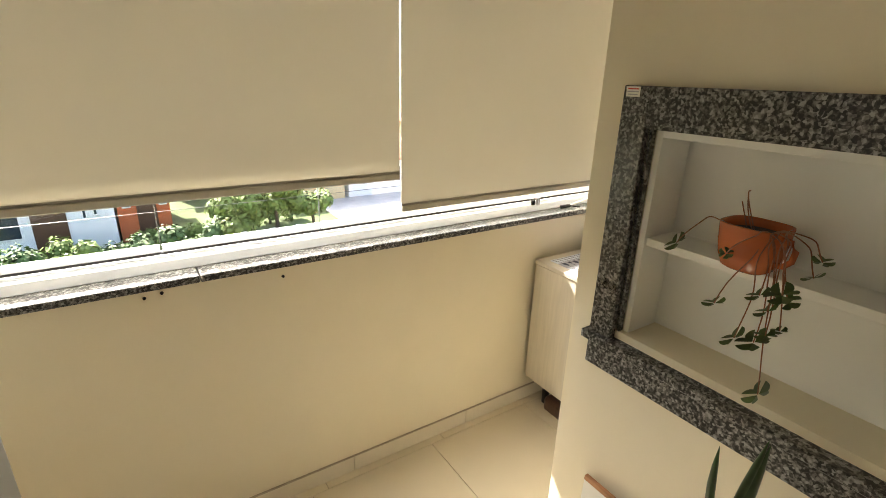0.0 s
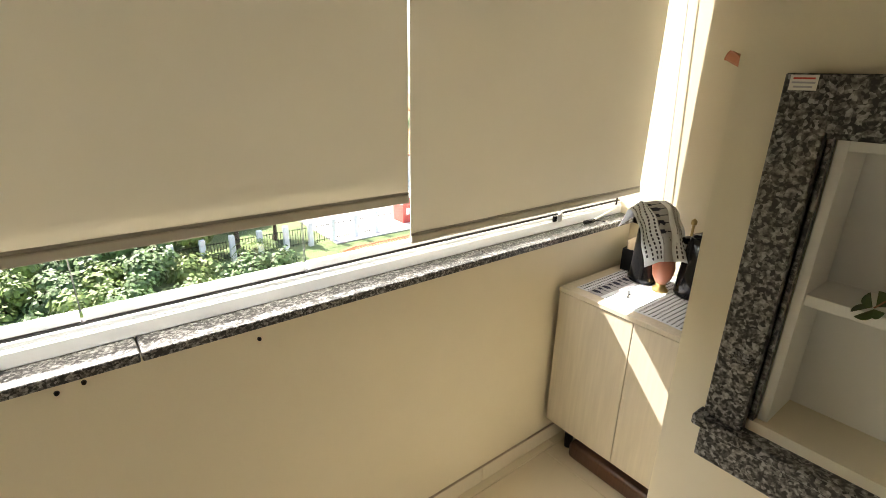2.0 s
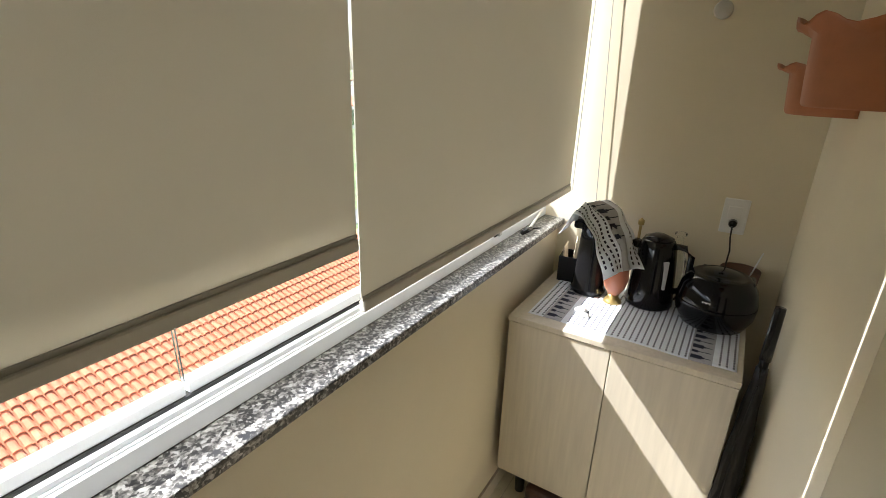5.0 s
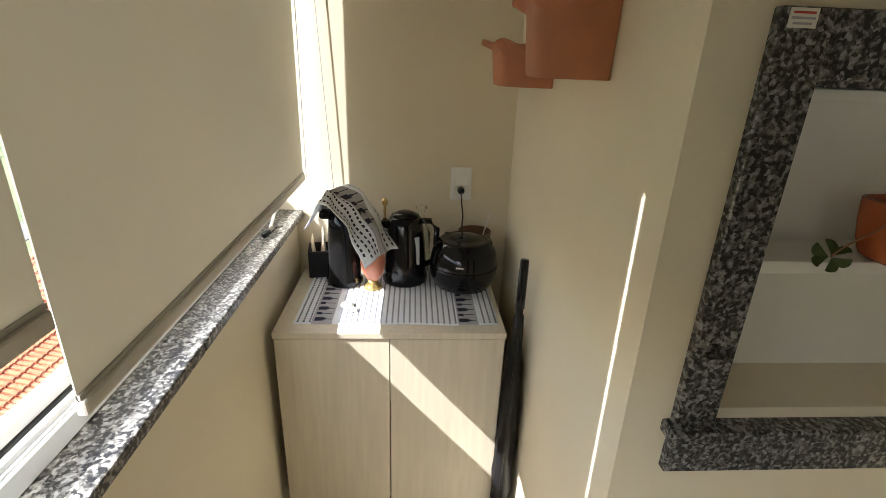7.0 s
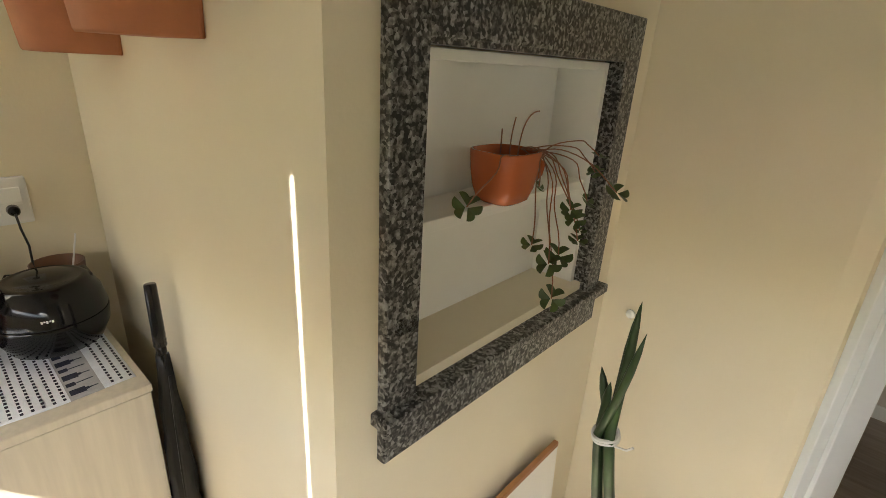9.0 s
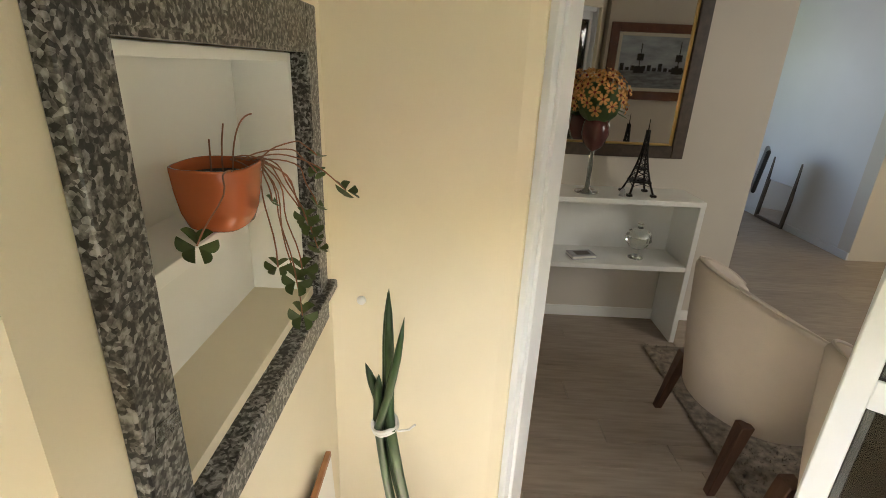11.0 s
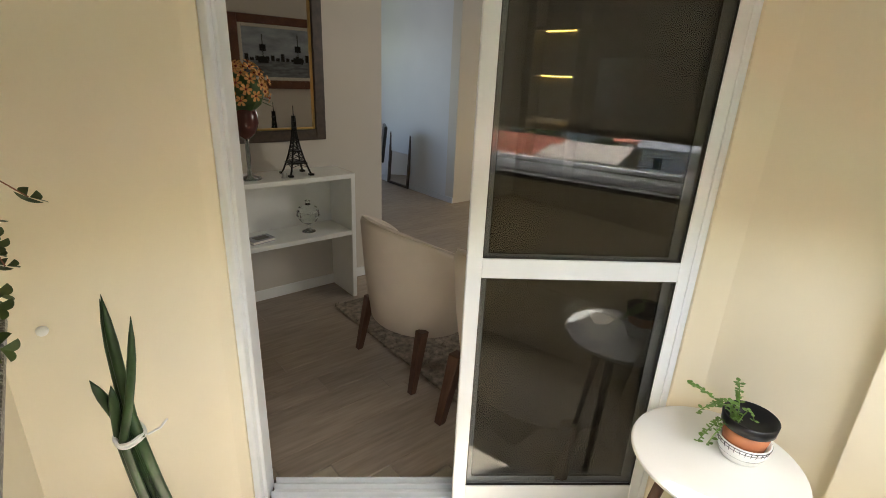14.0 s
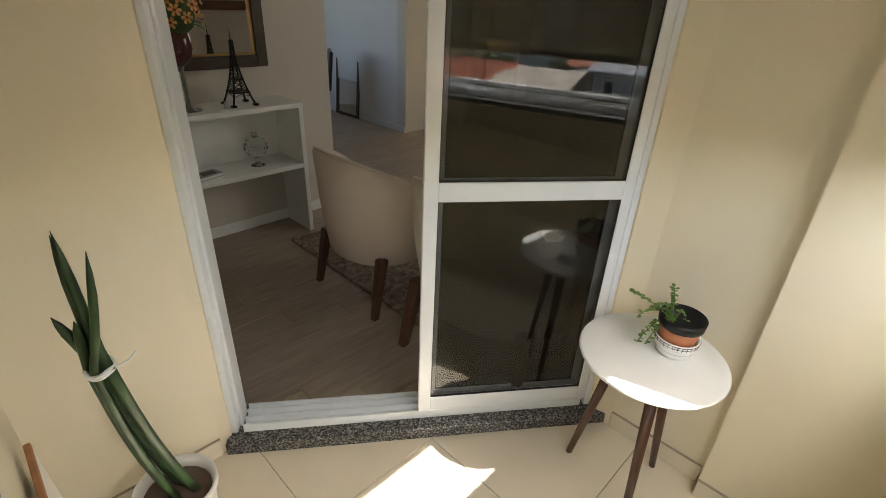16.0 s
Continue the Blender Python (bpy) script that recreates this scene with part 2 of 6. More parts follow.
M_ROAD = mat("asphalt", (0.12, 0.12, 0.12), 0.9, var=0.15, scale=2)
M_TREE1 = mat("foliage", (0.07, 0.13, 0.03), 0.6, var=0.5, scale=4)
M_TREE2 = mat("foliage_light", (0.13, 0.19, 0.035), 0.6, var=0.5, scale=4)
M_BARK = mat("bark", (0.10, 0.07, 0.05), 0.9, var=0.3, scale=10)


# ---- mesh helpers ----
def box(bm, x0, x1, y0, y1, z0, z1, bev=0.0, m=None, seg=1):
    tmp = bmesh.new()
    bmesh.ops.create_cube(tmp, size=1)
    for v in tmp.verts:
        v.co = Vector(((x0 + x1) / 2 + v.co.x * (x1 - x0), (y0 + y1) / 2 + v.co.y * (y1 - y0), (z0 + z1) / 2 + v.co.z * (z1 - z0)))
    if bev:
        bmesh.ops.bevel(tmp, geom=tmp.edges[:], offset=bev, segments=seg, profile=0.5, affect='EDGES')
    if m is not None:
        bmesh.ops.transform(tmp, matrix=m, verts=tmp.verts)
    add_to(bm, tmp)


def add_to(bm, tmp):
    me = bpy.data.meshes.new("tmp")
    tmp.to_mesh(me)
    tmp.free()
    bm.from_mesh(me)
    bpy.data.meshes.remove(me)


def prism(bm, pts, z0, z1):
    lo = [bm.verts.new((x, y, z0)) for x, y in pts]
    hi = [bm.verts.new((x, y, z1)) for x, y in pts]
    n = len(pts)
    bm.faces.new(lo[::-1])
    bm.faces.new(hi)
    for i in range(n):
        bm.faces.new((lo[i], lo[(i + 1) % n], hi[(i + 1) % n], hi[i]))
    bmesh.ops.recalc_face_normals(bm, faces=bm.faces[:])


def lathe(bm, prof, seg=32, m=None, sx=1.0, sy=1.0):
    rings = []
    for r, z in prof:
        if r < 1e-6:
            rings.append([bm.verts.new(Vector((0, 0, z)))])
        else:
            rings.append([bm.verts.new(Vector((r * sx * math.cos(2 * math.pi * i / seg), r * sy * math.sin(2 * math.pi * i / seg), z))) for i in range(seg)])
    made = [v for ring in rings for v in ring]
    for a, b in zip(rings, rings[1:]):
        if len(a) == 1 and len(b) == 1:
            continue
        for i in range(seg):
            j = (i + 1) % seg
            if len(a) == 1:
                bm.faces.new((a[0], b[j], b[i]))
            elif len(b) == 1:
                bm.faces.new((a[i], a[j], b[0]))
            else:
                bm.faces.new((a[i], a[j], b[j], b[i]))
    if m is not None:
        bmesh.ops.transform(bm, matrix=m, verts=made)


def tube(bm, pts, r, seg=8, taper=None):
    pts = [Vector(p) for p in pts]
    rings = []
    ref = Vector((0.123, 0.456, 0.881)).normalized()
    for i, p in enumerate(pts):
        d = (pts[min(i + 1, len(pts) - 1)] - pts[max(i - 1, 0)]).normalized()
        a = d.cross(ref).normalized()
        b = d.cross(a)
        rr = r if taper is None else r + (taper - r) * i / (len(pts) - 1)
        rings.append([bm.verts.new(p + rr * (a * math.cos(2 * math.pi * k / seg) + b * math.sin(2 * math.pi * k / seg))) for k in range(seg)])
    for a, b in zip(rings, rings[1:]):
        for k in range(seg):
            bm.faces.new((a[k], a[(k + 1) % seg], b[(k + 1) % seg], b[k]))
    bm.faces.new(rings[0][::-1])
    bm.faces.new(rings[-1])


def bend(a, b, sag=(0, 0, 0), n=10):
    a, b, s = Vector(a), Vector(b), Vector(sag)
    return [a.lerp(b, i / n) + s * 4 * (i / n) * (1 - i / n) for i in range(n + 1)]


def link(name, bm, material, smooth=False):
    bmesh.ops.recalc_face_normals(bm, faces=bm.faces[:])
    me = bpy.data.meshes.new(name)
    bm.to_mesh(me)
    bm.free()
    mats = material if isinstance(material, (list, tuple)) else [material]
    for mm in mats:
        me.materials.append(mm)
    if smooth:
        for p in me.polygons:
            p.use_smooth = True
    return new(name, me)


def part(name, bm, material, parent, label="", smooth=False, m=None):
    ob = link(name, bm, material, smooth)
    ob.parent = parent
    if m is not None:
        ob.matrix_basis = m
    if label:
        tagged(ob, label)
    return ob


def thing(name, label, category, m=None, group=""):
    ob = new(name)
    if m is not None:
        ob.matrix_basis = m
    return tagged(ob, label, category, group)


def struct(name, bm, material, label="", category=""):
    return tagged(link(name, bm, material), label, category, kind="structure")


# ---- plan ----
NORTH, EAST, COL_Y, NICHE_X, SOUTH, WEST = 1.630, 2.20, 0.846, 1.096, -0.055, -0.565
D0, UD, ND = Vector((0.620, -0.035, 0)), Vector((-0.80, 0.60, 0)), Vector((0.60, 0.80, 0))
DOORM = Matrix(((UD.x, -ND.x, 0, D0.x), (UD.y, -ND.y, 0, D0.y), (0, 0, 1, 0), (0, 0, 0, 1)))
CEIL = 2.70
SILL = 1.042
ROOMZ = 0.012


def dp(u, inward):
    p = D0 + UD * u - ND * inward
    return (p.x, p.y)


# balcony walls
bm = bmesh.new()
box(bm, -0.75, 2.35, NORTH, 1.80, -0.2, SILL - 0.026)
struct("wall_north", bm, M_WALL, "cream painted parapet wall under the balcony window", "wall")
bm = bmesh.new()
box(bm, -0.75, 2.35, NORTH, 1.80, 2.56, CEIL)
struct("wall_north_lintel", bm, M_WALL, "cream painted lintel above the balcony window", "wall")
bm = bmesh.new()
box(bm, EAST, 2.35, 0.5, 1.80, -0.2, CEIL)
struct("wall_east", bm, M_WALL, "cream painted end wall with a power socket", "wall")
bm = bmesh.new()
box(bm, -0.5, -0.405, 1.606, 1.795, SILL + 0.001, 2.56)
struct("wall_window_return", bm, M_WALL, "cream painted return beside the balcony window", "wall")
NY0, NY1, NZ0, NZ1 = 0.111, 0.697, 1.045, 1.56
bm = bmesh.new()
box(bm, NICHE_X, 1.24, NY1, COL_Y, -0.2, CEIL)
box(bm, NICHE_X, 1.24, SOUTH - 0.1, NY0, -0.2, CEIL)
box(bm, NICHE_X, 1.24, NY0, NY1, -0.2, NZ0)
box(bm, NICHE_X, 1.24, NY0, NY1, NZ1, CEIL)
struct("wall_barbecue", bm, M_WALL, "cream painted barbecue column with a framed niche", "wall")
bm = bmesh.new()
box(bm, 1.24, EAST, 0.70, COL_Y, -0.2, CEIL)
struct("wall_column_side", bm, M_WALL, "cream painted side of the barbecue column", "wall")
bm = bmesh.new()
prism(bm, [(1.24, SOUTH), (0.623, SOUTH), dp(0.012, 0.045), dp(0.012, 0.20), (0.50, -0.24), (1.24, -0.24)], -0.2, CEIL)
struct("wall_south", bm, M_WALL, "cream painted wall between niche and sliding door", "wall")
bm = bmesh.new()
prism(bm, [dp(1.425, 0.045), (WEST, 0.87), (WEST, 1.235), (-0.50, 1.235), (-0.50, NORTH), (-0.75, NORTH), (-0.75, 0.9), dp(1.425, 0.20)], -0.2, CEIL)
struct("wall_west", bm, M_WALL, "cream painted wall with a shallow pillar", "wall")
bm = bmesh.new()
prism(bm, [dp(0.012, 0.045), dp(1.425, 0.045), dp(1.425, 0.20), dp(0.012, 0.20)], 2.14, CEIL)
struct("wall_door_lintel", bm, M_WALL, "cream painted lintel above the sliding door", "wall")
bm = bmesh.new()
prism(bm, [(2.35, 1.8), (-0.75, 1.8), (-0.75, 0.86), dp(1.43, 0.1), dp(0, 0.1), (0.62, -0.24), (2.35, -0.24)], CEIL, CEIL + 0.12)
struct("ceiling_balcony", bm, M_CEIL, "white painted balcony ceiling", "ceiling")
bm = bmesh.new()
prism(bm, [(2.35, 1.7), (-0.7, 1.7), (-0.7, 0.9), dp(1.43, 0.03), dp(0, 0.03), (0.62, -0.2), (2.35, -0.2)], -0.2, -0.008)
floor = struct("floor_balcony", bm, M_GROUT, "glossy beige porcelain tile balcony floor", "floor")

# sill, split in three slabs
sill = thing("window_sill", "speckled grey granite window sill slabs on the parapet", "window sill")
sill["kind"] = "structure"
for a, b in ((-0.5, 0.236), (0.239, 1.30), (1.303, 2.198)):
    bm = bmesh.new()
    box(bm, a, b, 1.604, 1.795, SILL - 0.025, SILL, 0.004, seg=2)
    part("slab", bm, M_GRANITE, sill)

# glazed balcony window
win = thing("window_1", "frameless glass balcony window with white aluminium rails", "window")
win["kind"] = "structure"
bm = bmesh.new()
box(bm, -0.404, 2.198, 1.686, 1.742, SILL, SILL + 0.038, 0.003)
box(bm, -0.404, 2.198, 1.690, 1.738, SILL + 0.038, SILL + 0.042, 0.001)
box(bm, -0.404, 2.198, 1.693, 1.735, SILL + 0.042, SILL + 0.054, 0.002)
part("lower_rail", bm, M_ALU, win)
bm = bmesh.new()
box(bm, -0.404, 2.198, 1.701, 1.728, SILL + 0.054, SILL + 0.060)
part("gasket", bm, M_GASKET, win, "black rubber gasket")
JOINTS = (-0.40, 0.15, 0.67, 1.18, 1.70, 2.195)
for a, b in zip(JOINTS, JOINTS[1:]):
    bm = bmesh.new()
    box(bm, a + 0.003, b - 0.003, 1.704, 1.726, SILL + 0.060, SILL + 0.082, 0.002)
    part("pane_holder", bm, M_ALU, win)
    bm = bmesh.new()
    box(bm, a + 0.002, b - 0.002, 1.711, 1.719, SILL + 0.082, 2.41)
    pane = part("pane", bm, M_PANE, win)
    pane.visible_shadow = False
for x in JOINTS[1:-1]:
    bm = bmesh.new()
    box(bm, x - 0.0012, x + 0.0012, 1.710, 1.7105, SILL + 0.082, 2.376)
    box(bm, x - 0.0012, x + 0.0012, 1.7195, 1.720, SILL + 0.082, 2.376)
    seal = part("joint_seal", bm, M_JOINT, win, "dark clear seal between panes")
    seal.visible_shadow = False
bm = bmesh.new()
box(bm, -0.404, 2.198, 1.690, 1.742, 2.395, 2.56, 0.003)
part("upper_rail", bm, M_ALU, win)

# roller blinds
def roller_blind(x0, x1, z0, label):
    t = thing("roller_blind", label, "blind", group="roller blinds")
    bm = bmesh.new()
    box(bm, x0, x1, 1.586, 1.588, z0 + 0.02, 2.62)
    part("fabric", bm, M_BLIND, t)
    bm = bmesh.new()
    box(bm, x0, x1, 1.579, 1.593, z0, z0 + 0.024, 0.004, seg=2)
    part("bottom_bar", bm, M_HEM, t, "pale fabric-covered hem bar")
    # dark strip stands in for the thin shadow above the hem bar
    bm = bmesh.new()
    box(bm, x0, x1, 1.583, 1.590, z0 + 0.024, z0 + 0.031)
    part("hem_shadow", bm, M_HEMSHADE, t, "dark grey-beige strip painting the thin shadow above the hem")
    bm = bmesh.new()
    lathe(bm, [(0, 0), (0.022, 0), (0.022, x1 - x0), (0, x1 - x0)], 16, pose(x0, 1.60, 2.63, 0, 90, 0))
    part("roller", bm, M_ALU, t)
    return t


roller_blind(-0.4995, 0.937, 1.288, "half-lowered beige fabric roller blind")
rb = roller_blind(0.9445, 2.152, 1.163, "beige fabric roller blind lowered almost to the sill")
for x in (2.155, 2.168):
    bm = bmesh.new()
    tube(bm, [(2.152, 1.575, 2.6), (2.152, 1.575, 1.17)] if x < 2.16 else [(2.188, 1.575, 2.6), (2.188, 1.53, 1.9), (2.188, 1.487, 1.10)], 0.0012, 6)
    part("pull_chain", bm, M_CHAIN, rb, "grey beaded pull chain")

# ---- niche of the barbecue ----
frame_n = thing("niche_surround", "speckled dark granite surround of the wall niche, with a chipped edge", "niche surround")
FX = NICHE_X - 0.019
bm = bmesh.new()
box(bm, FX, NICHE_X, 0.700, 0.768, 1.0, 1.645, 0.002)
box(bm, NICHE_X, 1.111, NY1 - 0.006, NY1 + 0.004, NZ0, NZ1)
part("side_slab", bm, M_GRANITE, frame_n)
bm = bmesh.new()
box(bm, FX, NICHE_X, 0.046, 0.113, 1.0, 1.645, 0.002)
box(bm, FX + 0.002, 1.125, NY0 - 0.004, NY0 + 0.004, NZ0, NZ1)
part("side_slab", bm, M_GRANITE, frame_n)
bm = bmesh.new()
box(bm, FX, NICHE_X, 0.113, 0.700, 1.563, 1.645, 0.002)
box(bm, FX + 0.002, 1.125, NY0, NY1, NZ1 - 0.005, NZ1 + 0.004)
part("top_slab", bm, M_GRANITE, frame_n)
bm = bmesh.new()
box(bm, FX, NICHE_X, 0.046, 0.768, 0.925, 1.0, 0.002)
part("apron", bm, M_GRANITE, frame_n)
bm = bmesh.new()
box(bm, FX - 0.018, 1.125, 0.022, 0.78, 1.0, 1.024, 0.003)
part("ledge", bm, M_GRANITE, frame_n)

ins = thing("niche_shelf", "white laminate box with one shelf fitted in the niche", "shelf")
IX0, IX1 = 1.112, 1.225
bm = bmesh.new()
box(bm, IX1, IX1 + 0.012, 0.12, 0.69, 1.026, 1.555)
part("back_panel", bm, M_WHITE, ins)
bm = bmesh.new()
box(bm, IX0, IX1, 0.674, 0.690, 1.026, 1.553, 0.001)
part("side_panel", bm, M_WHITE, ins)
bm = bmesh.new()
box(bm, IX0, IX1, 0.118, 0.134, 1.026, 1.553, 0.001)
part("side_panel", bm, M_WHITE, ins)
bm = bmesh.new()
box(bm, IX0, IX1, 0.134, 0.674, 1.026, 1.042, 0.001)
part("bottom_panel", bm, M_WHITE, ins)
bm = bmesh.new()
box(bm, IX0, IX1, 0.134, 0.674, 1.537, 1.553, 0.001)
part("top_panel", bm, M_WHITE, ins)
bm = bmesh.new()
box(bm, IX0 + 0.008, IX1, 0.134, 0.674, 1.281, 1.301, 0.001)
part("shelf_board", bm, M_WHITE, ins)
bm = bmesh.new()
box(bm, 1.24, 1.40, SOUTH, 0.70, -0.2, 1.026)
box(bm, 1.24, 1.40, SOUTH, 0.70, 1.556, CEIL)
box(bm, 1.375, 1.40, SOUTH, 0.70, 1.026, 1.556)
struct("wall_chimney_core", bm, M_WALL)

# ---- cabinet ----
CX, CY0, CY1, CZ0, CZ1 = 1.692, 0.923, 1.600, 0.172, 0.828
cab = thing("cabinet", "washed pale wood two-door cabinet on dark feet", "cabinet")
bm = bmesh.new()
box(bm, CX + 0.02, EAST - 0.012, CY0, CY0 + 0.016, CZ0, CZ1 - 0.02, 0.001)
box(bm, CX + 0.02, EAST - 0.012, CY1 - 0.016, CY1, CZ0, CZ1 - 0.02, 0.001)
box(bm, CX + 0.02, EAST - 0.012, CY0 + 0.016, CY1 - 0.016, CZ0, CZ0 + 0.016, 0.001)
box(bm, EAST - 0.02, EAST - 0.012, CY0 + 0.016, CY1 - 0.016, CZ0 + 0.016, CZ1 - 0.02)
part("body", bm, M_CAB, cab)
bm = bmesh.new()
box(bm, CX - 0.004, EAST - 0.012, CY0 - 0.002, CY1 + 0.002, CZ1 - 0.02, CZ1, 0.002)
part("top", bm, M_CAB, cab)
for a, b in ((CY0 + 0.001, 1.2625), (1.2655, CY1 - 0.001)):
    bm = bmesh.new()
    box(bm, CX, CX + 0.018, a, b, CZ0, CZ1 - 0.023, 0.0015)
    part("door", bm, M_CAB, cab)
for x in (CX + 0.11, EAST - 0.1):
    for y in (CY0 + 0.06, CY1 - 0.06):
        bm = bmesh.new()
        lathe(bm, [(0, 0), (0.018, 0), (0.024, CZ0), (0, CZ0)], 14, pose(x, y, 0))
        part("foot", bm, M_BLACKMATT, cab)
# dark tray under the cabinet
tray = thing("storage_tray", "dark brown plastic tray pushed under the cabinet", "tray")
bm = bmesh.new()
box(bm, CX + 0.05, EAST - 0.05, CY0 + 0.10, CY1 - 0.10, 0.0, 0.085, 0.02, seg=3)
part("tray_body", bm, M_WOODDARK, tray)

# ---- sliding door ----
door = thing("door_1", "white aluminium sliding glass door, one leaf slid open", "door", DOORM)
door["kind"] = "structure"
bm = bmesh.new()
box(bm, 0.012, 0.034, 0.055, 0.16, 0.05, 2.14, 0.002)
box(bm, 0.034, 0.046, 0.085, 0.16, 0.05, 2.14, 0.002)
part("jamb", bm, M_ALU, door)
bm = bmesh.new()
box(bm, 1.4025, 1.425, 0.055, 0.165, 0.05, 2.14, 0.002)
part("jamb", bm, M_ALU, door)
bm = bmesh.new()
box(bm, 0.055, 1.385, 0.055, 0.165, 2.10, 2.14, 0.002)
part("head", bm, M_ALU, door)
bm = bmesh.new()
box(bm, 0.055, 1.385, 0.055, 0.165, 0.05, 0.062, 0.001)
for y in (0.055, 0.092, 0.13, 0.158):
    box(bm, 0.055, 1.385, y, y + 0.007, 0.062, 0.088, 0.001)
part("track", bm, M_ALU, door)


def leaf(u0, u1, off, name):
    bm = bmesh.new()
    box(bm, u0, u0 + 0.046, off, off + 0.03, 0.085, 2.10, 0.002)
    box(bm, u1 - 0.036, u1, off, off + 0.03, 0.085, 2.10, 0.002)
    box(bm, u0 + 0.046, u1 - 0.036, off, off + 0.03, 0.085, 0.152, 0.002)
    box(bm, u0 + 0.046, u1 - 0.036, off, off + 0.03, 0.968, 1.032, 0.002)
    box(bm, u0 + 0.046, u1 - 0.036, off, off + 0.03, 2.03, 2.10, 0.002)
    lf = part("leaf", bm, M_ALU, door)
    for z0, z1 in ((0.152, 0.968), (1.032, 2.03)):
        bm = bmesh.new()
        box(bm, u0 + 0.046, u1 - 0.036, off + 0.011, off + 0.017, z0, z1)
        g = part("pane", bm, M_DOORGLASS, lf)
        g.visible_shadow = False
        bm = bmesh.new()
        a, b, w = u0 + 0.046, u1 - 0.036, 0.003
        for q in ((a, a + w, z0, z1), (b - w, b, z0, z1), (a + w, b - w, z0, z0 + w), (a + w, b - w, z1 - w, z1)):
            box(bm, q[0], q[1], off + 0.004, off + 0.011, q[2], q[3])
        part("seal", bm, M_GASKET, lf)
    return lf


leaf(0.712, 1.402, 0.057, "fixed")
leaf(0.735, 1.384, 0.100, "slid")
thr = thing("door_threshold", "dark speckled granite door threshold step", "threshold", DOORM)
thr["kind"] = "structure"
bm = bmesh.new()
box(bm, 0.0, 1.482, 0.0, 0.19, -0.01, 0.05, 0.003)
part("slab", bm, M_GRANITE, thr)

# ---- living room ----
bm = bmesh.new()
prism(bm, [dp(0.012, 0.19), dp(1.425, 0.19), (-0.78, 0.86), (-4.1, 0.86), (-4.1, -5.3), (1.3, -5.3), (1.3, -0.24), (0.5, -0.24)], -0.2, ROOMZ - 0.012)
floor_in = struct("floor_living", bm, M_GROUT, "greyish wood laminate plank floor", "floor")
bm = bmesh.new()
prism(bm, [dp(0.012, 0.10), dp(1.425, 0.10), (-0.75, 0.9), (-4.2, 0.9), (-4.2, -5.4), (1.4, -5.4), (1.4, -0.24), (0.5, -0.24)], CEIL + 0.002, CEIL + 0.12)
struct("ceiling_living", bm, M_CEIL, "white living room ceiling", "ceiling")
SW = -1.77
bm = bmesh.new()
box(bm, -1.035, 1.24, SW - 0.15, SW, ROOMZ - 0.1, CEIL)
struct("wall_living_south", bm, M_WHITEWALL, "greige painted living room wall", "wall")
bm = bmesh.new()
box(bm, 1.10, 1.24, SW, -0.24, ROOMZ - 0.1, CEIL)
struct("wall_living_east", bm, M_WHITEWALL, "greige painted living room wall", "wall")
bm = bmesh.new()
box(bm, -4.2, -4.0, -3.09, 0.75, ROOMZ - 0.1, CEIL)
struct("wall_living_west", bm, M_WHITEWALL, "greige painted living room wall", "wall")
# the opening here is made up and unseen; it only lets light in
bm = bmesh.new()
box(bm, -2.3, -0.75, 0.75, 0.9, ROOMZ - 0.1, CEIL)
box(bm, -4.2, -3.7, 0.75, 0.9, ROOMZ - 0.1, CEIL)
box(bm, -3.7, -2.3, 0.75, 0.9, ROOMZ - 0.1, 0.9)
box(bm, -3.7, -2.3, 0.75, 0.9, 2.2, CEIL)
struct("wall_living_north", bm, M_WHITEWALL, "greige living room wall with an added unseen opening", "wall")
bm = bmesh.new()
box(bm, -4.2, -2.92, -3.24, -3.09, ROOMZ - 0.1, CEIL)
struct("wall_living_side", bm, M_WHITEWALL, "greige painted wall beside the hall", "wall")
bm = bmesh.new()
box(bm, -3.07, -2.92, -5.4, -3.24, ROOMZ - 0.1, CEIL)
box(bm, -2.92, -2.905, -5.25, -3.09, ROOMZ, ROOMZ + 0.07)
struct("wall_hall", bm, M_BLUEWALL, "pale grey hall wall in cool daylight", "wall")
bm = bmesh.new()
box(bm, -3.07, -0.6, -5.4, -5.25, ROOMZ - 0.1, CEIL)
struct("wall_hall_end", bm, M_BLUEWALL, "pale grey hall end wall", "wall")
bm = bmesh.new()
box(bm, -0.75, -0.6, -5.25, SW - 0.15, ROOMZ - 0.1, 0.9)
box(bm, -0.75, -0.6, -5.25, SW - 0.15, 2.2, CEIL)
box(bm, -0.75, -0.6, -5.25, -4.9, 0.9, 2.2)
box(bm, -0.75, -0.6, -3.5, SW - 0.15, 0.9, 2.2)
struct("wall_hall_east", bm, M_BLUEWALL, "pale grey hall wall with a window opening", "wall")
area_lamp("balcony_window_light", (0.27, 1.658, 1.320), (0.27, 1.058, 0.33), 1.28, 0.09, 1.7, (1.0, 0.97, 0.92))
hall_lamp = area_lamp("hall_window_light", (-0.65, -4.2, 1.55), (-2.95, -3.7, 2.2), 1.35, 1.25, 0.4, (0.84, 0.92, 1.0))
hall_lamp.data.spread = radians(75)
# fill lamp added in the made-up opening to brighten the living room
area_lamp("living_fill_light", (-3.0, 0.8, 1.55), (-2.2, -2.0, 0.7), 1.35, 1.25, 6.5, (1.0, 0.97, 0.92))

# unseen fabric sheet added over the made-up opening to keep direct sun out
lb = thing("roller_blind", "unseen beige fabric sheet added to diffuse the sun into the living room", "blind")
bm = bmesh.new()
box(bm, -3.70, -2.30, 0.862, 0.864, 0.9, 2.2)
part("fabric", bm, M_BLIND, lb)

